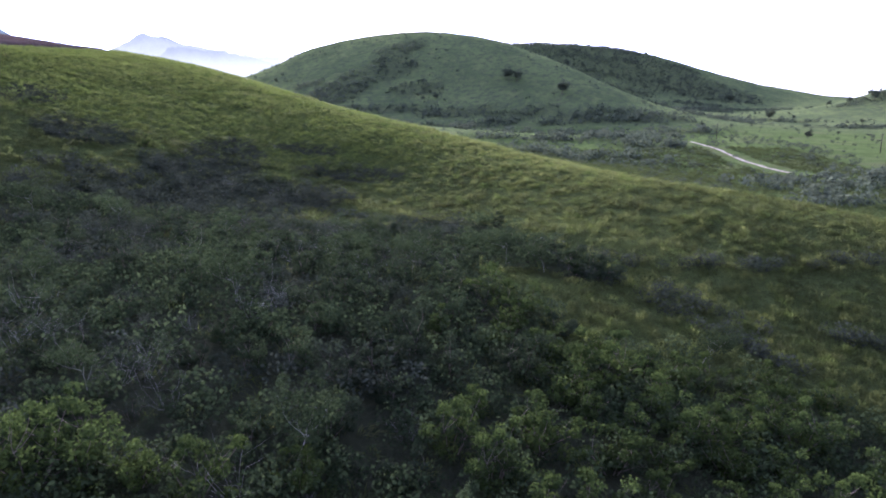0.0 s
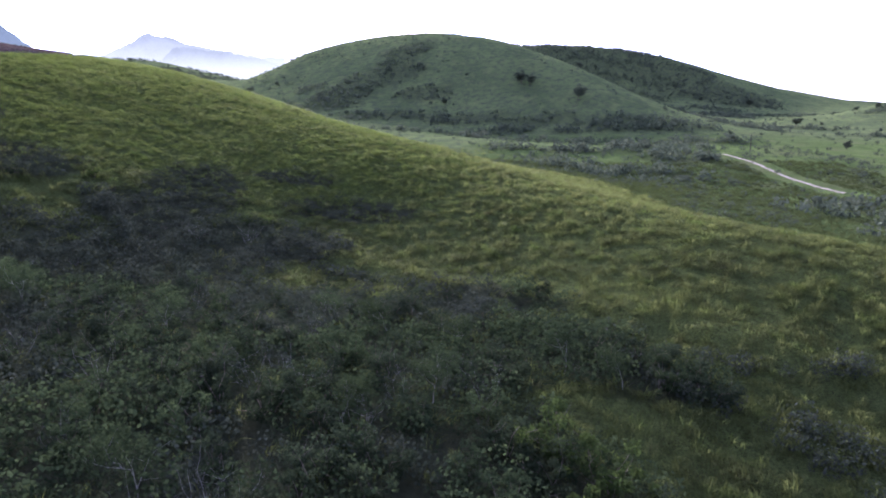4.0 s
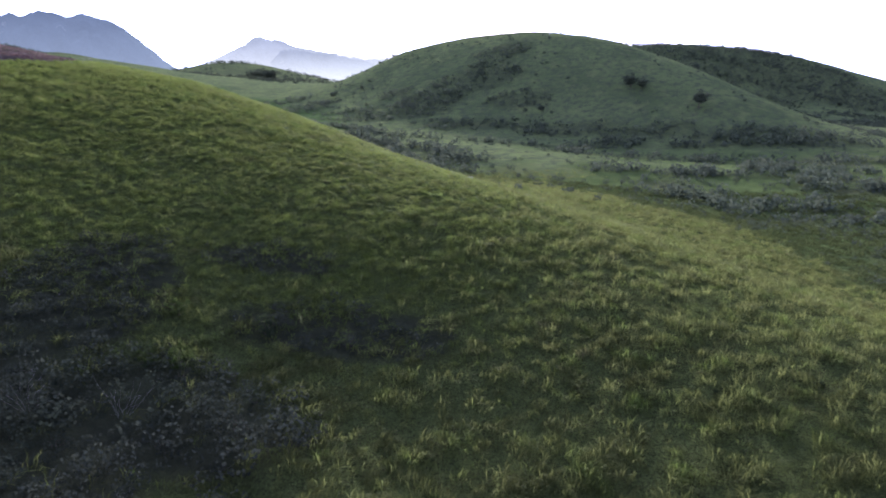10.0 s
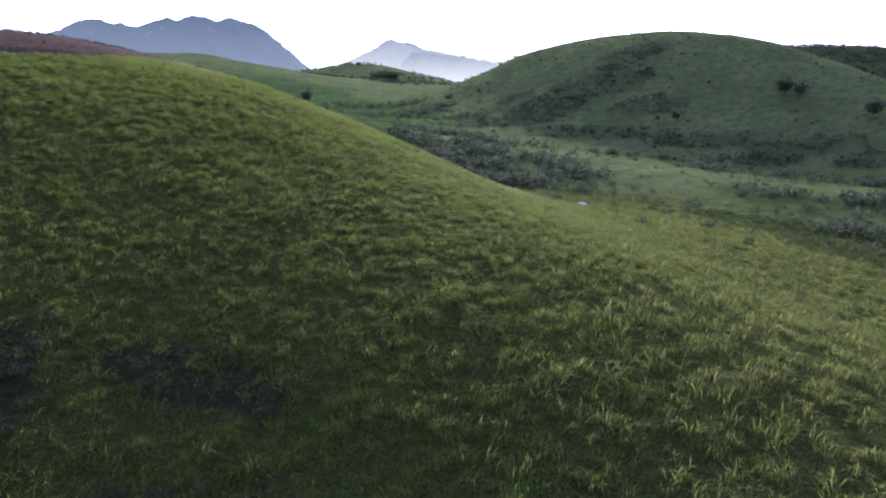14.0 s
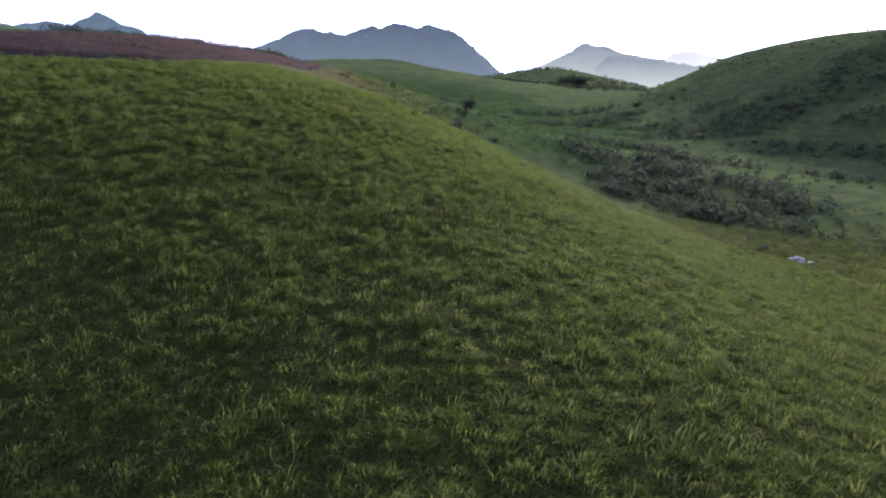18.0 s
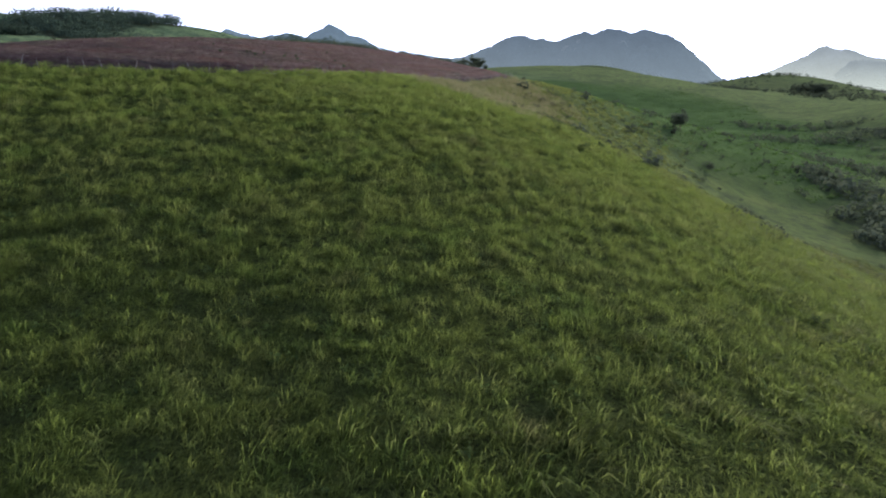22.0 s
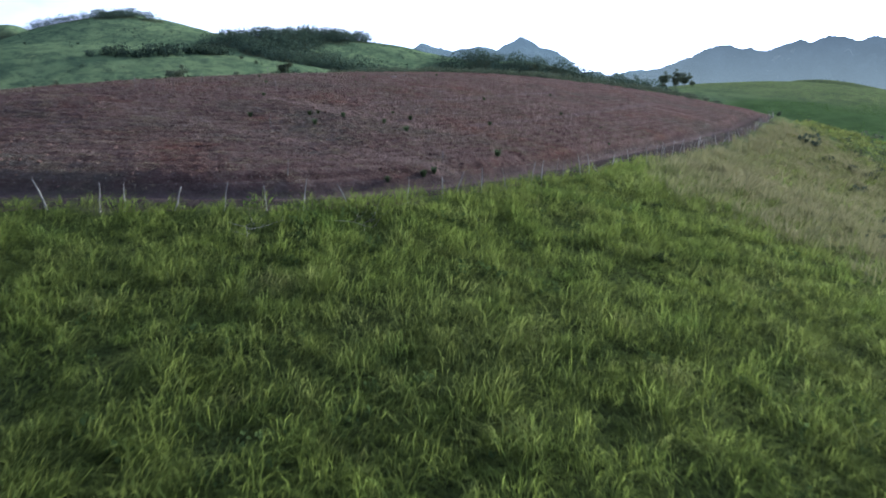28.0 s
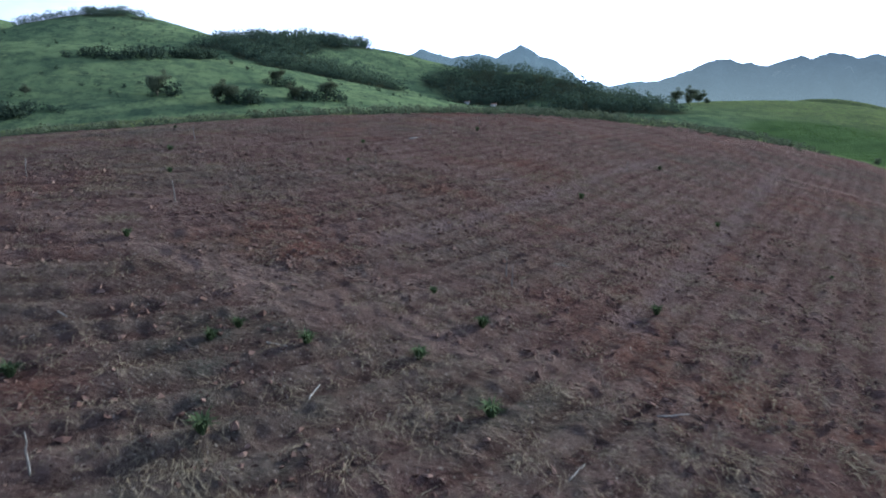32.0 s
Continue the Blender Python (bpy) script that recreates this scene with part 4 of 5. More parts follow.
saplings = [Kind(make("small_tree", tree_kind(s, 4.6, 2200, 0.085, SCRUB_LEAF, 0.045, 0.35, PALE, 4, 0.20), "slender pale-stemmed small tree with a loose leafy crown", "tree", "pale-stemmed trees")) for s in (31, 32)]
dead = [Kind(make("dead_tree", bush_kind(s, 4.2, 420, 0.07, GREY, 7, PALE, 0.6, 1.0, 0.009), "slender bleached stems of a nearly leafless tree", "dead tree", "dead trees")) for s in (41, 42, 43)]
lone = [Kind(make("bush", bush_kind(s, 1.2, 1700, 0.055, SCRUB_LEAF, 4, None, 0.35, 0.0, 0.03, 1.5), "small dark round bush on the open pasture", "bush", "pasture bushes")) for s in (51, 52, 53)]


def spread_out(xs, ys, gap):
    """Thins places that lie nearer than gap to one kept already."""
    kept = []
    cells = {}
    for x, y in zip(xs, ys):
        c = (int(x // gap), int(y // gap))
        if all((x - q[0]) ** 2 + (y - q[1]) ** 2 > gap * gap for i in (-1, 0, 1) for j in (-1, 0, 1) for q in cells.get((c[0] + i, c[1] + j), ())):
            cells.setdefault(c, []).append((x, y))
            kept.append((float(x), float(y)))
    return kept


xs, ys = scatter(-85, 58, 26, 172, 0.6)
xs, ys = keep(xs, ys, scrub_at(xs, ys) > 0.4)
for x, y in spread_out(xs, ys, 3.9):
    q = rng.random()
    east = smooth(-8, 12, x) * smooth(85, 60, y)
    upper = smooth(95, 125, y)
    s = 0.75 + 0.6 * rng.random()
    if rng.random() < east:
        bright[int(rng.integers(3))].at(x, y, s * 1.05, 0.1)
    elif q < 0.09 and y < 105:
        saplings[int(rng.integers(2))].at(x, y, s, 0.1)
    elif q < 0.22 and y < 100:
        dead[int(rng.integers(3))].at(x, y, s * 0.85, 0.1)
    elif q < 0.42 + 0.45 * upper:
        grey[int(rng.integers(3))].at(x, y, s * (1 - 0.4 * upper), 0.1)
    else:
        leafy[int(rng.integers(3))].at(x, y, s * (1 - 0.3 * upper), 0.1)

for x, y, s in ((-25.2, 38.6, 1.5), (-22.5, 40.1, 1.4), (-19, 39, 1.3), (-15.3, 38.5, 1.2), (-29, 38, 1.4), (-8.9, 40.2, 0.9), (0.7, 46.6, 1.2), (3.4, 43.5, 1.2), (7.2, 48.4, 1.4), (10.6, 55.7, 1.3), (13.9, 59.7, 1.2), (21.5, 62.2, 1.3), (21.9, 52.6, 1.3), (22.4, 49.1, 1.3), (29, 57.8, 1.4), (30.7, 54.9, 1.3),
                (-35.2, 142.1, 0.5), (-32.4, 142.4, 0.6), (-36.7, 150.4, 0.5), (-61.7, 146.3, 0.9)):
    bright[int(rng.integers(3))].at(x, y, s, 0.1)
for x, y, s in ((-24.8, 49.7, 1.0), (-31, 54.3, 1.1), (-23, 51.9, 1.0), (-20.1, 47.3, 0.9), (-37.4, 60.7, 1.0), (-35.4, 53.8, 1.1), (-16.2, 67.3, 0.9), (-21.9, 80.8, 0.9), (-14.2, 83.5, 0.9), (-9.4, 77.4, 1.0), (-6.6, 83.6, 1.0), (-3.2, 88, 0.9), (-27.4, 71.8, 0.9), (-42.9, 77.3, 0.9), (-30.9, 105.7, 0.8),
                (-33.4, 135.1, 0.8), (-40, 133, 0.7), (-38.7, 161.5, 0.5), (-24.8, 140.6, 0.5)):
    dead[int(rng.integers(3))].at(x, y, s, 0.1)

# bushes scattered over the open slope and along its brow
for x, y, s in ((-44.5, 240.2, 1.3), (-32.5, 248.5, 1.6), (-19, 230, 1.3), (-43, 226, 1.0), (-60, 218, 0.9), (-38.7, 249.5, 0.8), (-31, 249, 0.9), (16.7, 257, 1.8), (33, 239, 1.7), (54, 161, 1.2), (-58, 181, 1.2),
                (-57, 172, 1.0), (-84, 202, 1.2), (-71, 201, 0.9), (-77, 256, 1.5), (-84, 259.5, 1.6), (-90, 257, 1.3), (-79, 259, 1.2), (-81, 264, 1.7), (-92, 268, 1.8), (-108, 274, 1.6), (-122, 300, 1.8), (-114, 282, 1.4),
                (-121, 303.5, 1.6), (-144, 322, 1.8), (-136, 322, 1.5), (-137, 335, 1.8), (-91, 289, 2.0), (-85, 281, 1.6), (-122, 336, 2.4), (-92, 219, 1.1), (-103, 242, 0.8), (-73, 211, 1.1), (-36, 222, 1.5), (-41, 238, 1.1), (-97, 262, 1.2), (-100, 268, 1.8), (-105, 280, 1.9), (-102.6, 281.3, 2.4), (-99, 267.5, 1.9), (-96, 276, 2.1), (-100.5, 273, 2.4), (-104, 287, 2.0), (-92, 272, 1.6), (-87.7, 284.1, 2.9), (-86.2, 283, 2.3), (-110, 284, 1.8), (-112, 290, 2.0), (-118, 296, 1.8), (-106, 292, 2.2)):
    lone[int(rng.integers(3))].at(x, y, s * 0.62, 0.08)
for n in range(90):
    x, y = -70 - 75 * rng.random(), 250 + 95 * rng.random()
    if -34 < beyond_fence(x, y) < -4:
        lone[int(rng.integers(3))].at(x, y, 0.35 + 0.7 * rng.random() ** 1.5, 0.08)
for n in range(24):
    x, y = -100 + 150 * rng.random(), 120 + 140 * rng.random()
    if beyond_fence(x, y) < -4 and scrub_at(x, y) < 0.2:
        lone[int(rng.integers(3))].at(x, y, 0.35 + 0.4 * rng.random(), 0.08)


# ---- far brush, woods and crop rows ----
def clumps(name, label, places, heights, per, leaf, mat, category, seed, squash=0.8):
    """Many bushes of loose leaves as one sheet of growth."""
    r = np.random.default_rng(seed)
    n = len(places)
    hx, hy = places[:, 0], places[:, 1]
    base = np.stack((hx, hy, ground_z(hx, hy) + heights * 0.42), 1)
    c = np.repeat(base, per, 0)
    h = np.repeat(heights, per)
    m = n * per
    d = r.normal(size=(m, 3))
    d /= np.linalg.norm(d, axis=1)[:, None]
    lobe = 0.75 + 0.5 * vnoise(d[:, 0] * 2 + c[:, 0], d[:, 1] * 2 + c[:, 1] + d[:, 2], seed)
    c = c + d * (h * 0.52 * lobe * (0.75 + 0.3 * r.random(m)))[:, None] * np.array([1.1, 1.1, squash])
    nrm = d + 0.6 * r.normal(size=(m, 3)) + np.array([0, 0, 0.4])
    nrm /= np.linalg.norm(nrm, axis=1)[:, None]
    a = np.cross(nrm, r.normal(size=(m, 3)))
    a /= np.linalg.norm(a, axis=1)[:, None]
    b = np.cross(nrm, a)
    s = (h * leaf * (0.6 + 0.8 * r.random(m)))[:, None]
    v = np.stack((c - a * s, c + b * s * 0.7, c + a * s * 0.9 - nrm * s * 0.3, c - b * s * 0.7), 1).reshape(-1, 3)
    tone = np.repeat(r.random(n), per)
    # random tone per bush and leaf, plus painted top light on upper leaves
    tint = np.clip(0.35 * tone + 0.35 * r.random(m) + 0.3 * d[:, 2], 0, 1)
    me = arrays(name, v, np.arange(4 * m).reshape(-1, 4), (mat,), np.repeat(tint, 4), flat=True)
    return tagged(new(name, me), label, category, kind="stuff")


xs, ys = scatter(-92, 66, 20, 176, 0.46)
xs, ys = keep(xs, ys, scrub_at(xs, ys) > 0.25)
mixed = fbm(xs / 9, ys / 9, 3, 81) + 0.40 * smooth(88, 125, ys) - 0.5 * smooth(-8, 12, xs) > 0.09
size_ = 1.0 + 2.0 * rng.random(len(xs)) ** 1.6
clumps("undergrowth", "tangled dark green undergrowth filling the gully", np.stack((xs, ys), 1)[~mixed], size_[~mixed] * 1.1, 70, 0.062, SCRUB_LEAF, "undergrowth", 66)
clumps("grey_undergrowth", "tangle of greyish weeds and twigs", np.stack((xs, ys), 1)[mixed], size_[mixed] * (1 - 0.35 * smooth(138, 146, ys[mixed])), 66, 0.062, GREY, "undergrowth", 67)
LEDGES = (((-22, 128), (-7, 122), (2, 111), (10, 103), (18, 92), (25, 86), (31, 79), (37, 70)), ((23, 97), (36, 96), (50, 97), (66, 98)), ((27, 88), (36, 80), (45, 80), (54, 76)))
px, py = [], []
for line in LEDGES:
    t = np.linspace(0, len(line) - 1, 44 * len(line))
    px.append(np.interp(t, range(len(line)), [q[0] for q in line]) + 0.9 * rng.normal(size=len(t)))
    py.append(np.interp(t, range(len(line)), [q[1] for q in line]) - 1.2 + 0.8 * rng.normal(size=len(t)))
px, py = np.concatenate(px), np.concatenate(py)
px, py = keep(px, py, np.clip(0.6 + 3 * fbm(px / 5, py / 5, 2, 84), 0, 1))
clumps("bank_scrub", "low dark scrub along the ledges of the slope", np.stack((px, py), 1), 0.9 + 1.5 * rng.random(len(px)), 54, 0.065, GREY, "scrub", 68)
# low broad-leaved weeds in the long grass, and scrub over the brow
xs, ys = scatter(-125, 5, 175, 278, 1.1)
xs, ys = keep(xs, ys, tufted_at(xs, ys) * np.clip(0.28 + 2.8 * fbm(xs / 4, ys / 4, 3, 89), 0, 1))
clumps("pasture_weeds", "dark broad-leaved weeds growing in the long grass", np.stack((xs, ys), 1), 0.28 + 0.45 * rng.random(len(xs)) ** 2, 22, 0.13, WEEDY, "weeds", 74)
xs, ys = scatter(-230, -60, 270, 440, 0.10)
xs, ys = keep(xs, ys, smooth(6, 14, -beyond_fence(xs, ys)) * (1 - smooth(55, 70, -beyond_fence(xs, ys))) * np.clip(0.35 + 2.6 * fbm(xs / 8, ys / 8, 3, 90), 0, 1))
clumps("brow_scrub", "low scrub on the slope below the ploughed field", np.stack((xs, ys), 1), 0.5 + 1.2 * rng.random(len(xs)) ** 2, 44, 0.10, FAR_LEAF, "scrub", 75)
# weedy fringe where the field ends on the crest
xs, ys = scatter(-240, -160, 205, 340, 1.3)
edge = smooth(-9, -1, xs + 206 - 0.5 * np.clip(ys - 230, 0, 34)) * (1 - smooth(3, 9, xs + 206 - 0.5 * np.clip(ys - 230, 0, 34)))
xs, ys = keep(xs, ys, edge * np.clip(0.6 + 2.5 * fbm(xs / 4, ys / 4, 3, 87), 0, 1))
clumps("field_fringe", "rank green weeds along the far edge of the ploughed field", np.stack((xs, ys), 1), 0.5 + 0.9 * rng.random(len(xs)) ** 2, 40, 0.10, FAR_LEAF, "weeds", 72)
xs, ys = scatter(-290, 560, 190, 980, 0.11)
xs, ys = keep(xs, ys, (1 - lane_at(xs, ys)) * far_brush_at(xs, ys) * np.clip(0.75 + 2.2 * fbm(xs / 14, ys / 14, 3, 83), 0, 1))
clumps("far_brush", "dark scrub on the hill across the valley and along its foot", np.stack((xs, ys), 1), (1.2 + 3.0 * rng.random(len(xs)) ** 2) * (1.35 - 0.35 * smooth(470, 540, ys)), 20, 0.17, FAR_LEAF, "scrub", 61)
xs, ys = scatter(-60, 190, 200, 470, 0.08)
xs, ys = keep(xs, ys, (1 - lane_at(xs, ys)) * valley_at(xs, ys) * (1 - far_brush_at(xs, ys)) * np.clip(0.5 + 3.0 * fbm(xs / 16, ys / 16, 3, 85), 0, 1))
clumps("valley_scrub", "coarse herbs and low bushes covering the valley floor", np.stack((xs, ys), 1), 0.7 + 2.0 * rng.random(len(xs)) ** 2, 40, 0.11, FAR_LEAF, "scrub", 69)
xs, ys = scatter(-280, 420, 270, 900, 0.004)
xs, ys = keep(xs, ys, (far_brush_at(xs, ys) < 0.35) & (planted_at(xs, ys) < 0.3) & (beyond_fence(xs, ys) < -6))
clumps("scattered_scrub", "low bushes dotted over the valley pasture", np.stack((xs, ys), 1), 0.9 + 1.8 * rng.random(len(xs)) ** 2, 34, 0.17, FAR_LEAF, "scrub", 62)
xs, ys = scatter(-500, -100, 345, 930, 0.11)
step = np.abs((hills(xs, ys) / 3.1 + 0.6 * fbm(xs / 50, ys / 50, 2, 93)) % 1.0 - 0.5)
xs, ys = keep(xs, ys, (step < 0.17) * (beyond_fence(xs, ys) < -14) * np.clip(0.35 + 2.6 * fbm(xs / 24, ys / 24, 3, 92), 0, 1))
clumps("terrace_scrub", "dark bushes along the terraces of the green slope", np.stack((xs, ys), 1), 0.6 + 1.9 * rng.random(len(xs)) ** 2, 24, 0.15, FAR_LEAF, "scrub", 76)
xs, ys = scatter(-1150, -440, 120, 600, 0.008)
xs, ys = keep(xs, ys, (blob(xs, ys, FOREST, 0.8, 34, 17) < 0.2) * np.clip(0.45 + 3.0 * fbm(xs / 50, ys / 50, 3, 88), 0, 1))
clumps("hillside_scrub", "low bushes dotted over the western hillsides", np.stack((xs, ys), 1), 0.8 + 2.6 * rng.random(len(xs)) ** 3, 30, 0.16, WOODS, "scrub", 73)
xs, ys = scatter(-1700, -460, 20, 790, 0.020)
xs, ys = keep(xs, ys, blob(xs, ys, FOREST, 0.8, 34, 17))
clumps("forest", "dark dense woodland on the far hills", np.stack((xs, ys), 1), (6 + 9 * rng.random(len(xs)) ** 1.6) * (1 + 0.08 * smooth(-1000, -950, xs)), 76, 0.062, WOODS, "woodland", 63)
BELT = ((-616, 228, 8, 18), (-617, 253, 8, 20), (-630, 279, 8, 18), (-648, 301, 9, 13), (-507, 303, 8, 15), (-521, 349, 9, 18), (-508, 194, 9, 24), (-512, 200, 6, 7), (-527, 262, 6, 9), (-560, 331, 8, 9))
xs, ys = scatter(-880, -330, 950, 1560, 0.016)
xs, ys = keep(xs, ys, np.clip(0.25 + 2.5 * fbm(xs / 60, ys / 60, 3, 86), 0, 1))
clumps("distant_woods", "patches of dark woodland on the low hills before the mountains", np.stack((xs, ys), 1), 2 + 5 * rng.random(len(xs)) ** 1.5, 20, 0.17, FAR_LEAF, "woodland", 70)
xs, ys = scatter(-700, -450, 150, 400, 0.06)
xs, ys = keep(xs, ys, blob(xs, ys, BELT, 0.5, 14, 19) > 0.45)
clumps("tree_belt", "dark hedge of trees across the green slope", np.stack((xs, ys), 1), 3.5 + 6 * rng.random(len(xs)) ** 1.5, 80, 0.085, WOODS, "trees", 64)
xs, ys = scatter(-480, -90, 350, 800, 0.26)
band = np.abs((hills(xs, ys) / 1.7 + 0.5 * fbm(xs / 60, ys / 60, 2, 71)) % 1.0 - 0.5)
xs, ys = keep(xs, ys, (planted_at(xs, ys) > 0.4) & (band < 0.20) & (fbm(xs / 18, ys / 18, 3, 72) > -0.10))
clumps("crop_rows", "bright green crop planted in rows along the contours", np.stack((xs, ys), 1), 0.45 + 0.65 * rng.random(len(xs)), 11, 0.24, CROP, "crop", 65)

# single trees in the distance
tree_rng = np.random.default_rng(19)
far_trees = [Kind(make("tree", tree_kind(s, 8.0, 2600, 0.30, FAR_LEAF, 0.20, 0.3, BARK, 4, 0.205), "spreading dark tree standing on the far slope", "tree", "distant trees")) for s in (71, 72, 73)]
for x, y, s in ((89, 538, 1.3), (52, 570, 0.9), (58, 567, 0.75), (-5, 556, 0.6), (-173, 646, 0.6), (-152, 655, 0.5), (217, 421, 1.0), (257, 599, 0.9), (270, 590, 0.8), (243, 610, 0.8), (172, 470, 0.8), (-122, 700, 0.25),
                (285, 850, 0.9), (150, 865, 0.8), (210, 868, 0.7), (340, 844, 1.0), (40, 820, 0.3), (-150, 388, 0.55), (-156, 401, 0.6), (-131, 377, 0.5), (-201, 374, 0.35), (372, 690, 0.9), (384, 676, 1.1), (399, 661, 1.0), (411, 668, 1.2), (426, 652, 1.1), (442, 662, 1.0), (455, 668, 1.2), (330, 560, 0.7), (312, 548, 0.6), (296, 600, 0.7)):
    far_trees[int(tree_rng.integers(3))].at(x, y, s, 0.2)
for x, y, s in ((-507, 296, 1.1), (-503, 306, 1.2), (-510, 290, 1.0), (-519, 340, 1.1), (-524, 353, 1.1), (-515, 333, 0.9), (-527, 261, 1.2), (-560, 331, 1.0), (-572, 335, 0.8), (-600, 321, 0.7), (-621, 314, 0.8), (-540, 198, 1.1)):
    far_trees[int(tree_rng.integers(3))].at(x, y, s, 0.2)
for n in range(16):
    far_trees[int(tree_rng.integers(3))].at(-375 - 6 * n + 4 * tree_rng.random(), 1000 + 9 * n + 30 * tree_rng.random(), 1.1 + 0.5 * tree_rng.random(), 0.2)
for n in range(9):
    far_trees[int(tree_rng.integers(3))].at(-590 - 12 * n, 700 + 6 * n + 20 * tree_rng.random(), 0.9 + 0.5 * tree_rng.random(), 0.2)


# ---- fence ----
def post_mesh(seed):
    g = Growth(seed)
    g.stem((0, 0, -0.3), (0.05 * g.r.normal(), 0.05 * g.r.normal(), 1), 1.5, 0.046, 0, 0, 0.16, 0.02, 7)
    bm = bmesh.new()
    vs = [bm.verts.new(q) for q in g.v]
    for f in g.f:
        bm.faces.new([vs[i] for i in f])
    bm.faces.new(vs[-7:])
    me = bpy.data.meshes.new("post")
    bm.to_mesh(me)
    bm.free()
    for f in me.polygons:
        f.use_smooth = True
    me.materials.append(POST)
    return me


def tube(points, radius, sides=4):
    v, f = [], []
    for i, q in enumerate(points):
        d = points[min(i + 1, len(points) - 1)] - points[max(i - 1, 0)]
        d = d / np.linalg.norm(d)
        a = np.cross(d, [0, 0, 1.0] if abs(d[2]) < 0.9 else [1.0, 0, 0])
        a /= np.linalg.norm(a)
        b = np.cross(a, d)
        for k in range(sides):
            t = 2 * math.pi * k / sides
            v.append(q + radius * (math.cos(t) * a + math.sin(t) * b))
    for i in range(len(points) - 1):
        for k in range(sides):
            p, q = i * sides + k, i * sides + (k + 1) % sides
            f.append((p, q, q + sides, p + sides))
    return np.array(v), np.array(f)


WIRE, wnt = material("rusty_wire")
surface(wnt, mix(wnt, (0.05, 0.045, 0.042), (0.11, 0.10, 0.09), noise_at(wnt, 3.0)), 0.6)


def fence():
    ob = thing("fence", FX[9], FY[9], float(ground_z(FX[9], FY[9])), "crooked weathered wooden posts strung with wire round the ploughed field", "fence")
    inv = ob.matrix_basis.inverted()
    kinds = [post_mesh(s) for s in range(81, 87)]
    length = np.concatenate(([0], np.cumsum(np.hypot(np.diff(FX), np.diff(FY)))))
    s, tops = 22.0, []
    while s < length[-1] - 40:
        x, y = float(np.interp(s, length, FX)) + 0.1 * rng.normal(), float(np.interp(s, length, FY))
        p = part("post", kinds[int(rng.integers(6))], None, ob)
        z = float(ground_z(x, y))
        p.matrix_basis = inv @ pose(x, y, z, 8 * rng.normal(), 9 * rng.normal(), rng.random() * 360) @ Matrix.Diagonal((0.7 + 0.7 * rng.random(),) * 2 + (0.85 + 0.4 * rng.random(), 1))
        tops.append((x, y, z))
        s += 0.9 + 2.3 * rng.random()
    o = np.array(ob.matrix_basis.translation)
    for h in (0.45, 0.8, 1.12):
        pts = [np.array((x, y, z + h + 0.04 * rng.normal())) - o for x, y, z in tops]
        v, f = tube(pts, 0.004)
        part("wire", arrays("wire", v, f, (WIRE,)), None, ob)
    return ob


fence()

# ---- track puddles, road, loose things ----
WATER, wnt = material("muddy_water")
surface(wnt, mix(wnt, (0.065, 0.052, 0.046), (0.115, 0.094, 0.082), noise_at(wnt, 1.2, 4)), 0.15, noise_at(wnt, 4.0, 4), 0.10, 0.01, specular=0.10)


def puddle(x, y, rx, ry, turn, seed):
    """Standing water in a rut, with a ragged rim."""
    a = np.linspace(0, 2 * np.pi, 40, endpoint=False)
    r = 1 + 2.0 * fbm(np.cos(a) * 2.4 + seed, np.sin(a) * 1.7, 3, seed)
    c, s = math.cos(turn), math.sin(turn)
    px, py = x + rx * r * np.cos(a) * c - ry * r * np.sin(a) * s, y + rx * r * np.cos(a) * s + ry * r * np.sin(a) * c
    z = float(np.percentile(ground_z(px, py), 35)) + 0.012
    v = np.concatenate((np.stack((px, py, np.full(40, z)), 1), np.stack((px, py, np.full(40, z - 0.3)), 1), [[x, y, z]]))
    k = np.arange(40)
    f = np.concatenate((np.stack((k, (k + 1) % 40, np.full(40, 80)), 1), np.stack((k, k + 40, (k + 1) % 40), 1), np.stack(((k + 1) % 40, k + 40, (k + 1) % 40 + 40), 1)))
    return tagged(new("puddle", arrays("puddle", v, f, (WATER,), flat=True)), "rain puddle lying in the ruts of the muddy track", "puddle", "puddles", "structure")


puddle(-117.3, 254.2, 0.34, 0.95, 0.56, 3)
puddle(-132.4, 277.3, 0.25, 0.6, 0.5, 4)
puddle(-110.2, 234.3, 0.42, 1.5, -0.12, 5)

ROAD, rnt = material("pale_dirt")
surface(rnt, mix(rnt, (0.13, 0.118, 0.090), (0.29, 0.265, 0.205), noise_at(rnt, 0.35, 7, 0.7, 0.36, 0.60)), 0.95, noise_at(rnt, 2.0, 6), 0.5, 0.1, specular=0.0)


def road():
    """A dirt lane across the valley, laid over the ground with shallow shoulders."""
    t = np.linspace(0, 1, 90)
    cx, cy = 130.5 + 5 * t + 1.2 * np.sin(t * 7), 372 - 98 * t
    rows = []
    for off, lift in ((-1.5, -0.5), (-0.6, 0.22), (0, 0.28), (0.6, 0.22), (1.5, -0.5)):
        rows.append(np.stack((cx + off, cy + 0.06 * off, ground_z(cx + off, cy + 0.06 * off) + lift), 1))
    v = np.stack(rows, 1).reshape(-1, 3)
    i = (np.arange(89)[:, None] * 5 + np.arange(4)[None]).ravel()
    return tagged(new("road", arrays("road", v, np.stack((i, i + 1, i + 6, i + 5), 1), (ROAD,))), "pale unpaved dirt lane crossing the valley pasture", "road", kind="structure")


road()


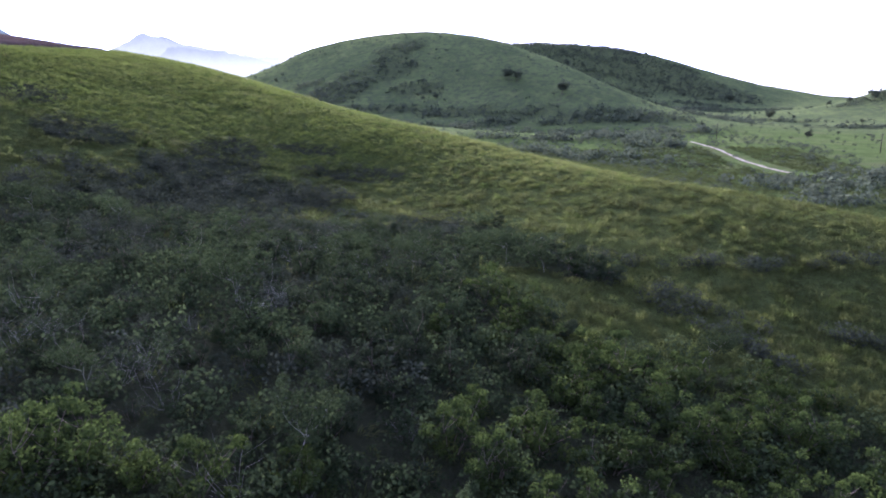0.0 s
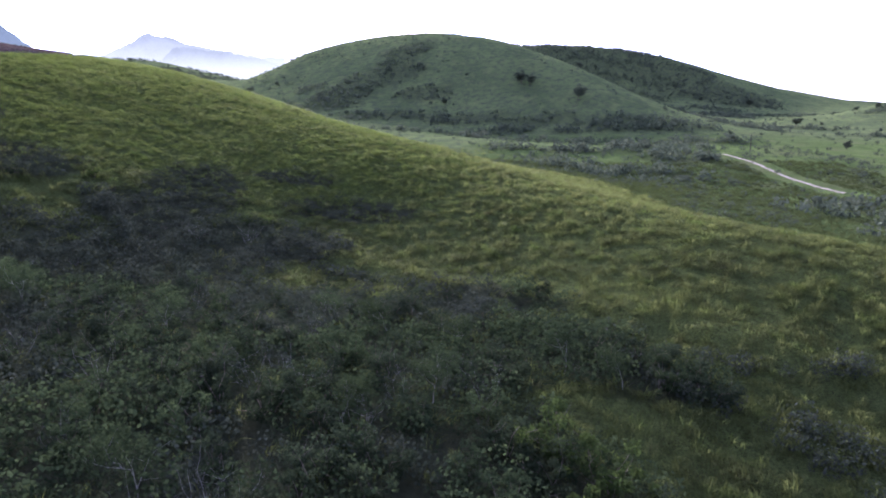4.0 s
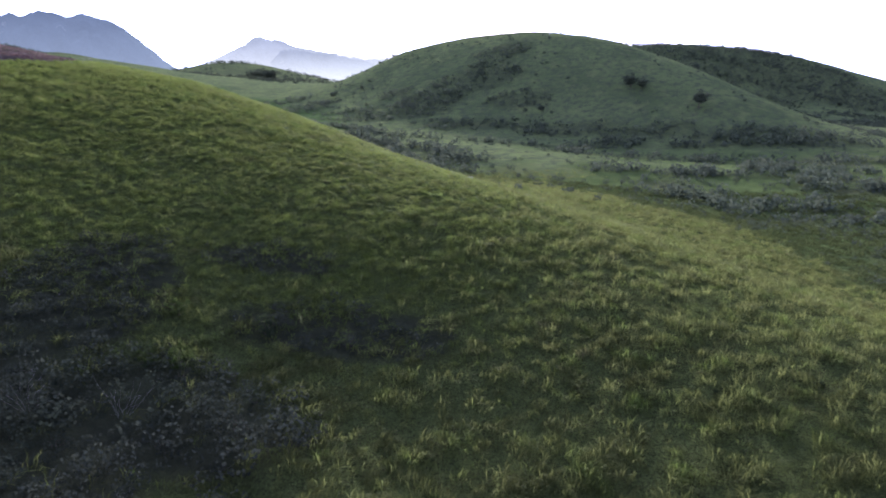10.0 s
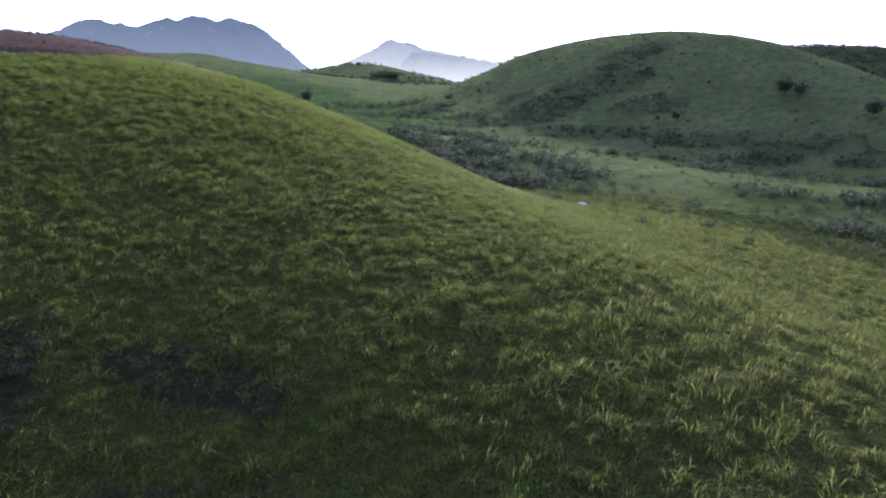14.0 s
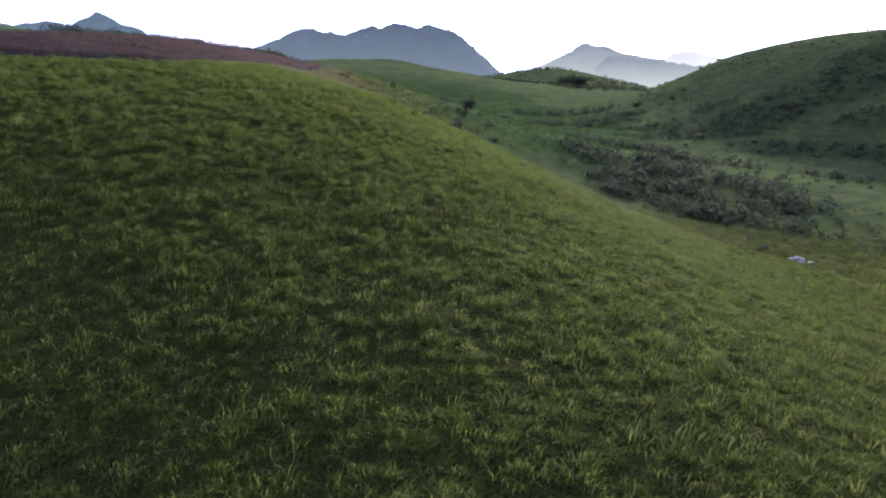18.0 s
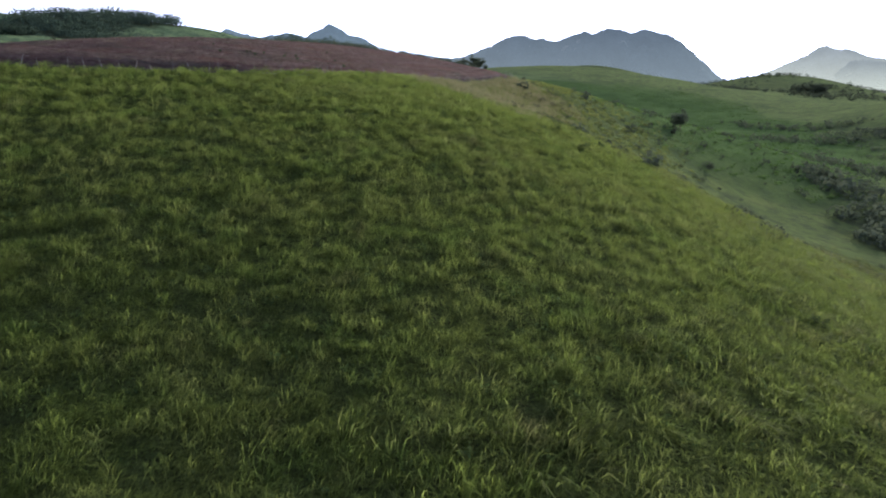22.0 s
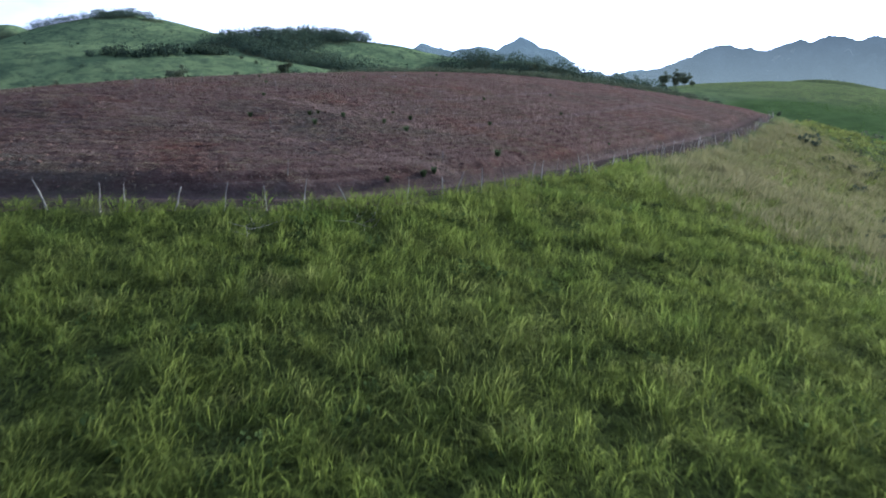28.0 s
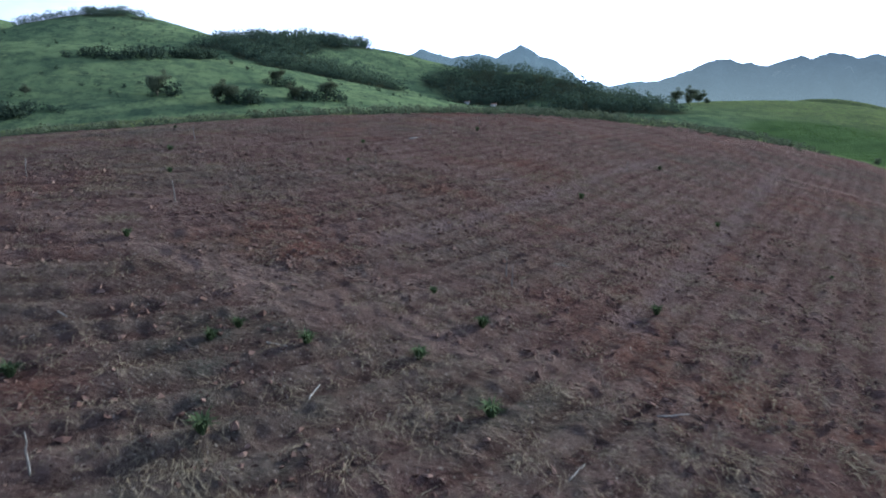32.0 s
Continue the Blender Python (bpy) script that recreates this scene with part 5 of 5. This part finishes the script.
def round_bar(points, radii, sides=7):
    """A closed, tapered, slightly crooked bar through the points."""
    pts = [np.array(q, float) for q in points]
    v, f = tube(pts, 1.0, sides)
    for k, q in enumerate(pts):
        v[k * sides:(k + 1) * sides] = q + (v[k * sides:(k + 1) * sides] - q) * radii[k]
    bm = bmesh.new()
    vs = [bm.verts.new(q) for q in v]
    for a in f:
        bm.faces.new([vs[k] for k in a])
    bm.faces.new(vs[:sides][::-1])
    bm.faces.new(vs[-sides:])
    return bm


def utility_pole(x, y):
    ob = thing("utility_pole", x, y, float(ground_z(x, y)), "plain wooden power pole standing in the valley", "pole")
    part("pole", round_bar(((0, 0, -0.5), (0.01, 0.01, 4), (0, 0.03, 9)), (0.20, 0.18, 0.14)), TARRED, ob)
    part("crossarm", round_bar(((-0.9, 0, 8.5), (0, 0.02, 8.52), (0.9, 0, 8.5)), (0.06, 0.07, 0.06)), BARK, ob)
    for k in (-0.8, 0.0, 0.8):
        part("insulator", round_bar(((k, 0, 8.55), (k, 0, 8.68), (k, 0, 8.78)), (0.03, 0.06, 0.04)), POST, ob)
    return ob


utility_pole(149.8, 387.4)
utility_pole(205.0, 330.0)

PLASTER, pnt = material("white_plaster")
surface(pnt, mix(pnt, (0.62, 0.61, 0.58), (0.78, 0.77, 0.74), noise_at(pnt, 0.6, 5)), 0.9, noise_at(pnt, 4.0, 4), 0.2, 0.02)
TILE, tnt = material("clay_roof")
surface(tnt, mix(tnt, (0.20, 0.10, 0.07), (0.34, 0.18, 0.12), noise_at(tnt, 0.8, 5)), 0.9, noise_at(tnt, 5.0, 3), 0.4, 0.05)
DARK, dnt = material("dark_glass")
surface(dnt, (0.02, 0.025, 0.03), 0.15, specular=0.5)


def box(x0, x1, y0, y1, z0, z1):
    bm = bmesh.new()
    bmesh.ops.create_cube(bm, size=1.0, matrix=Matrix.Translation(((x0 + x1) / 2, (y0 + y1) / 2, (z0 + z1) / 2)) @ Matrix.Diagonal((x1 - x0, y1 - y0, z1 - z0, 1)))
    bmesh.ops.bevel(bm, geom=bm.edges[:], offset=0.02, affect="EDGES")
    return bm


def house(x, y, turn):
    ob = thing("house", x, y, float(ground_z(x, y)) - 0.2, "small white farmhouse with a low clay roof among trees", "house", turn=turn, size=0.7)
    part("wall", box(-3.5, 3.5, -2.6, 2.6, -0.5, 2.8), PLASTER, ob, "white plastered walls")
    bm = bmesh.new()
    eave = [(-4.0, -3.1, 2.7), (4.0, -3.1, 2.7), (4.0, 3.1, 2.7), (-4.0, 3.1, 2.7), (-4.0, 0, 4.1), (4.0, 0, 4.1)]
    vs = [bm.verts.new(q) for q in eave]
    for f in ((0, 1, 5, 4), (2, 3, 4, 5), (0, 4, 3), (1, 2, 5), (0, 3, 2, 1)):
        bm.faces.new([vs[k] for k in f])
    part("roof", bm, TILE, ob, "clay tile roof")
    part("door", box(-0.45, 0.45, -2.68, -2.61, 0.0, 2.05), BARK, ob)
    for k in (-2.3, 2.3):
        w = part("window", box(k - 0.55, k + 0.55, -2.69, -2.61, 0.95, 1.95), BARK, ob)
        part("pane", box(k - 0.45, k + 0.45, -2.72, -2.695, 1.05, 1.85), DARK, w)
    return ob


house(-676, 522, 60)
house(-660, 540, 50)

STONE, snt = material("pale_stone")
surface(snt, mix(snt, (0.30, 0.29, 0.27), (0.55, 0.54, 0.51), noise_at(snt, 1.5, 6)), 0.9, noise_at(snt, 5.0, 6), 0.6, 0.05)


def boulder(x, y, size, seed):
    bm = bmesh.new()
    bmesh.ops.create_icosphere(bm, subdivisions=3, radius=1.0)
    for v in bm.verts:
        k = 1 + 0.5 * noise.noise(v.co * 1.3 + Vector((seed, 0, 0))) + 0.2 * noise.noise(v.co * 3.1)
        v.co = Vector((v.co.x * k * 1.3, v.co.y * k, v.co.z * k * 0.7)) * size
    me = bpy.data.meshes.new("boulder")
    bm.to_mesh(me)
    bm.free()
    me.materials.append(STONE)
    ob = new("boulder", me)
    ob.matrix_basis = pose(x, y, float(ground_z(x, y)) + 0.15 * size, 0, 0, 40 * seed)
    return tagged(ob, "pale weathered boulder lying in the grass", "boulder", "boulders")


boulder(-23.3, 300.8, 1.1, 1)
boulder(-21.0, 302.5, 0.6, 2)


# loose wood on the ploughed hilltop
def stick(x, y, length, radius, turn, rise, label, name="stick", mat=None):
    """A crooked length of wood lying on the soil, or a stake stuck in it."""
    n, r = 6, np.random.default_rng(int(abs(x * 31 + y * 17)))
    t = np.linspace(0, 1, n)
    c, s = math.cos(radians(rise)), math.sin(radians(rise))
    pts = np.stack((length * t * c, 0.018 * length * np.cumsum(r.normal(size=n)), length * t * s + 0.006 * length * r.normal(size=n) * (t > 0)), 1)
    if rise > 40:
        pts[:, 2] -= 0.12
    me = bpy.data.meshes.new(name)
    bm = round_bar(pts, radius * (1 - 0.5 * t), 6)
    bm.to_mesh(me)
    bm.free()
    for f in me.polygons:
        f.use_smooth = True
    me.materials.append(mat or PALE)
    ob = new(name, me)
    ob.matrix_basis = pose(x, y, float(ground_z(x, y)) + (radius * 0.6 if rise < 40 else 0), 0, 0, turn)
    return tagged(ob, label, "stick", "loose sticks")


stick(-160.1, 259.1, 5.6, 0.07, 126, 1, "long weathered pole lying across the ploughed soil", "log", POST)
for x, y, length, turn in ((-127.3, 241.0, 1.0, 170), (-123.3, 248.1, 0.9, 120), (-138, 245.4, 1.1, 200), (-127.4, 243.5, 0.9, 150), (-130.5, 243.1, 0.7, 40), (-149, 260, 1.2, 80), (-133, 238, 0.8, 20), (-125, 252, 0.9, 75),
                           (-141, 249, 1.0, 130), (-120.4, 235.6, 1.3, 100), (-122, 240.5, 0.8, 35), (-129, 233.5, 0.7, 95), (-136, 256, 0.8, 10), (-117, 246.5, 0.9, 160)):
    stick(x, y, length, 0.018, turn, 2, "dry bleached stick lying on the soil")
for x, y, length, lean in ((-126.1, 237.9, 1.0, 86), (-134.5, 252.9, 0.9, 88), (-150.6, 253.2, 1.1, 88), (-143.3, 241.8, 1.0, 84), (-148.2, 236, 1.0, 88), (-159, 244.2, 1.1, 85), (-112.9, 236.1, 1.0, 87), (-115, 245.6, 0.8, 88), (-133.4, 252.5, 0.9, 85), (-143.9, 230.1, 1.0, 88),
                           (-141.7, 231.4, 1.0, 86), (-140.7, 233, 0.9, 83), (-163, 262, 1.1, 88), (-170, 270, 1.0, 86), (-155, 275, 1.0, 87)):
    stick(x, y, length, 0.024, 360 * rng.random(), lean, "thin wooden stake standing in the soil", "stake", POST)


def weed_mesh(seed):
    """A bright rosette of arching leaves."""
    r = np.random.default_rng(seed)
    n = 70
    a, h = r.random(n) * 2 * np.pi, 0.25 + 0.3 * r.random(n)
    out = 0.15 + 0.35 * r.random(n)
    w = 0.02
    b = np.stack((0.06 * np.cos(a), 0.06 * np.sin(a), 0 * a - 0.03), 1)
    mid = np.stack((out * 0.5 * np.cos(a), out * 0.5 * np.sin(a), h * 0.8), 1)
    tip = np.stack((out * np.cos(a), out * np.sin(a), h * (0.6 + 0.5 * r.random(n))), 1)
    side = np.stack((-np.sin(a), np.cos(a), 0 * a), 1) * w
    v = np.stack((b - side, b + side, mid + side * 1.3, mid - side * 1.3, tip), 1).reshape(-1, 3)
    o = np.arange(n)[:, None] * 5
    f = np.concatenate((o + np.array([[0, 1, 2]]), o + np.array([[0, 2, 3]]), o + np.array([[3, 2, 4]])))
    return arrays("weed", v, f, (BRIGHT_WEED,), np.repeat(0.4 + 0.6 * r.random(n), 5))


BRIGHT_WEED = leaf_material("weed_leaves", (0.036, 0.054, 0.028), (0.078, 0.108, 0.052), (0.052, 0.072, 0.038), 0.35, 0.5)
weed_meshes = [weed_mesh(s) for s in (1, 2, 3)]
weed_at = [(-126.4, 241, 0.9), (-125.9, 247.6, 0.9), (-129.9, 237.2, 0.8), (-130.7, 241.7, 0.7), (-131.3, 242.5, 0.7), (-130.4, 249.7, 0.8), (-129, 247, 0.8), (-131, 257.2, 0.8), (-130, 244.1, 0.8), (-113.2, 243.6, 0.9), (-112.4, 241.2, 0.7), (-113.6, 244.4, 0.8), (-117.2, 250.4, 1.0)]
weed_at += [(-120 - 55 * rng.random(), 222 + 60 * rng.random(), 0.35 + 0.45 * rng.random()) for k in range(18)]
for x, y, size in weed_at:
    if beyond_fence(x, y) > 3:
        ob = new("weed", weed_meshes[int(rng.integers(3))])
        ob.matrix_basis = pose(x, y, float(ground_z(x, y)), 0, 0, 360 * rng.random()) @ Matrix.Scale(size, 4)
        tagged(ob, "fresh green weed sprouting from the ploughed soil", "weed", "field weeds")


def fallen_branch(x, y, seed, turn):
    g = Growth(seed)
    g.stem((0, 0, 0.25), (1, 0.1, 0.12), 3.0, 0.035, 2, 3, 0.3, -0.01, 5)
    ob = new("fallen_branch", g.wood("fallen_branch", POST))
    ob.matrix_basis = pose(x, y, float(ground_z(x, y)) + 0.15, 0, 6, turn) @ Matrix.Scale(0.6, 4)
    return tagged(ob, "bleached fallen branch lying on the long grass", "branch", "fallen branches")


fallen_branch(-105.6, 236.4, 3, 60)
fallen_branch(-106.3, 232.3, 5, 20)
fallen_branch(-104.4, 237.3, 9, 150)
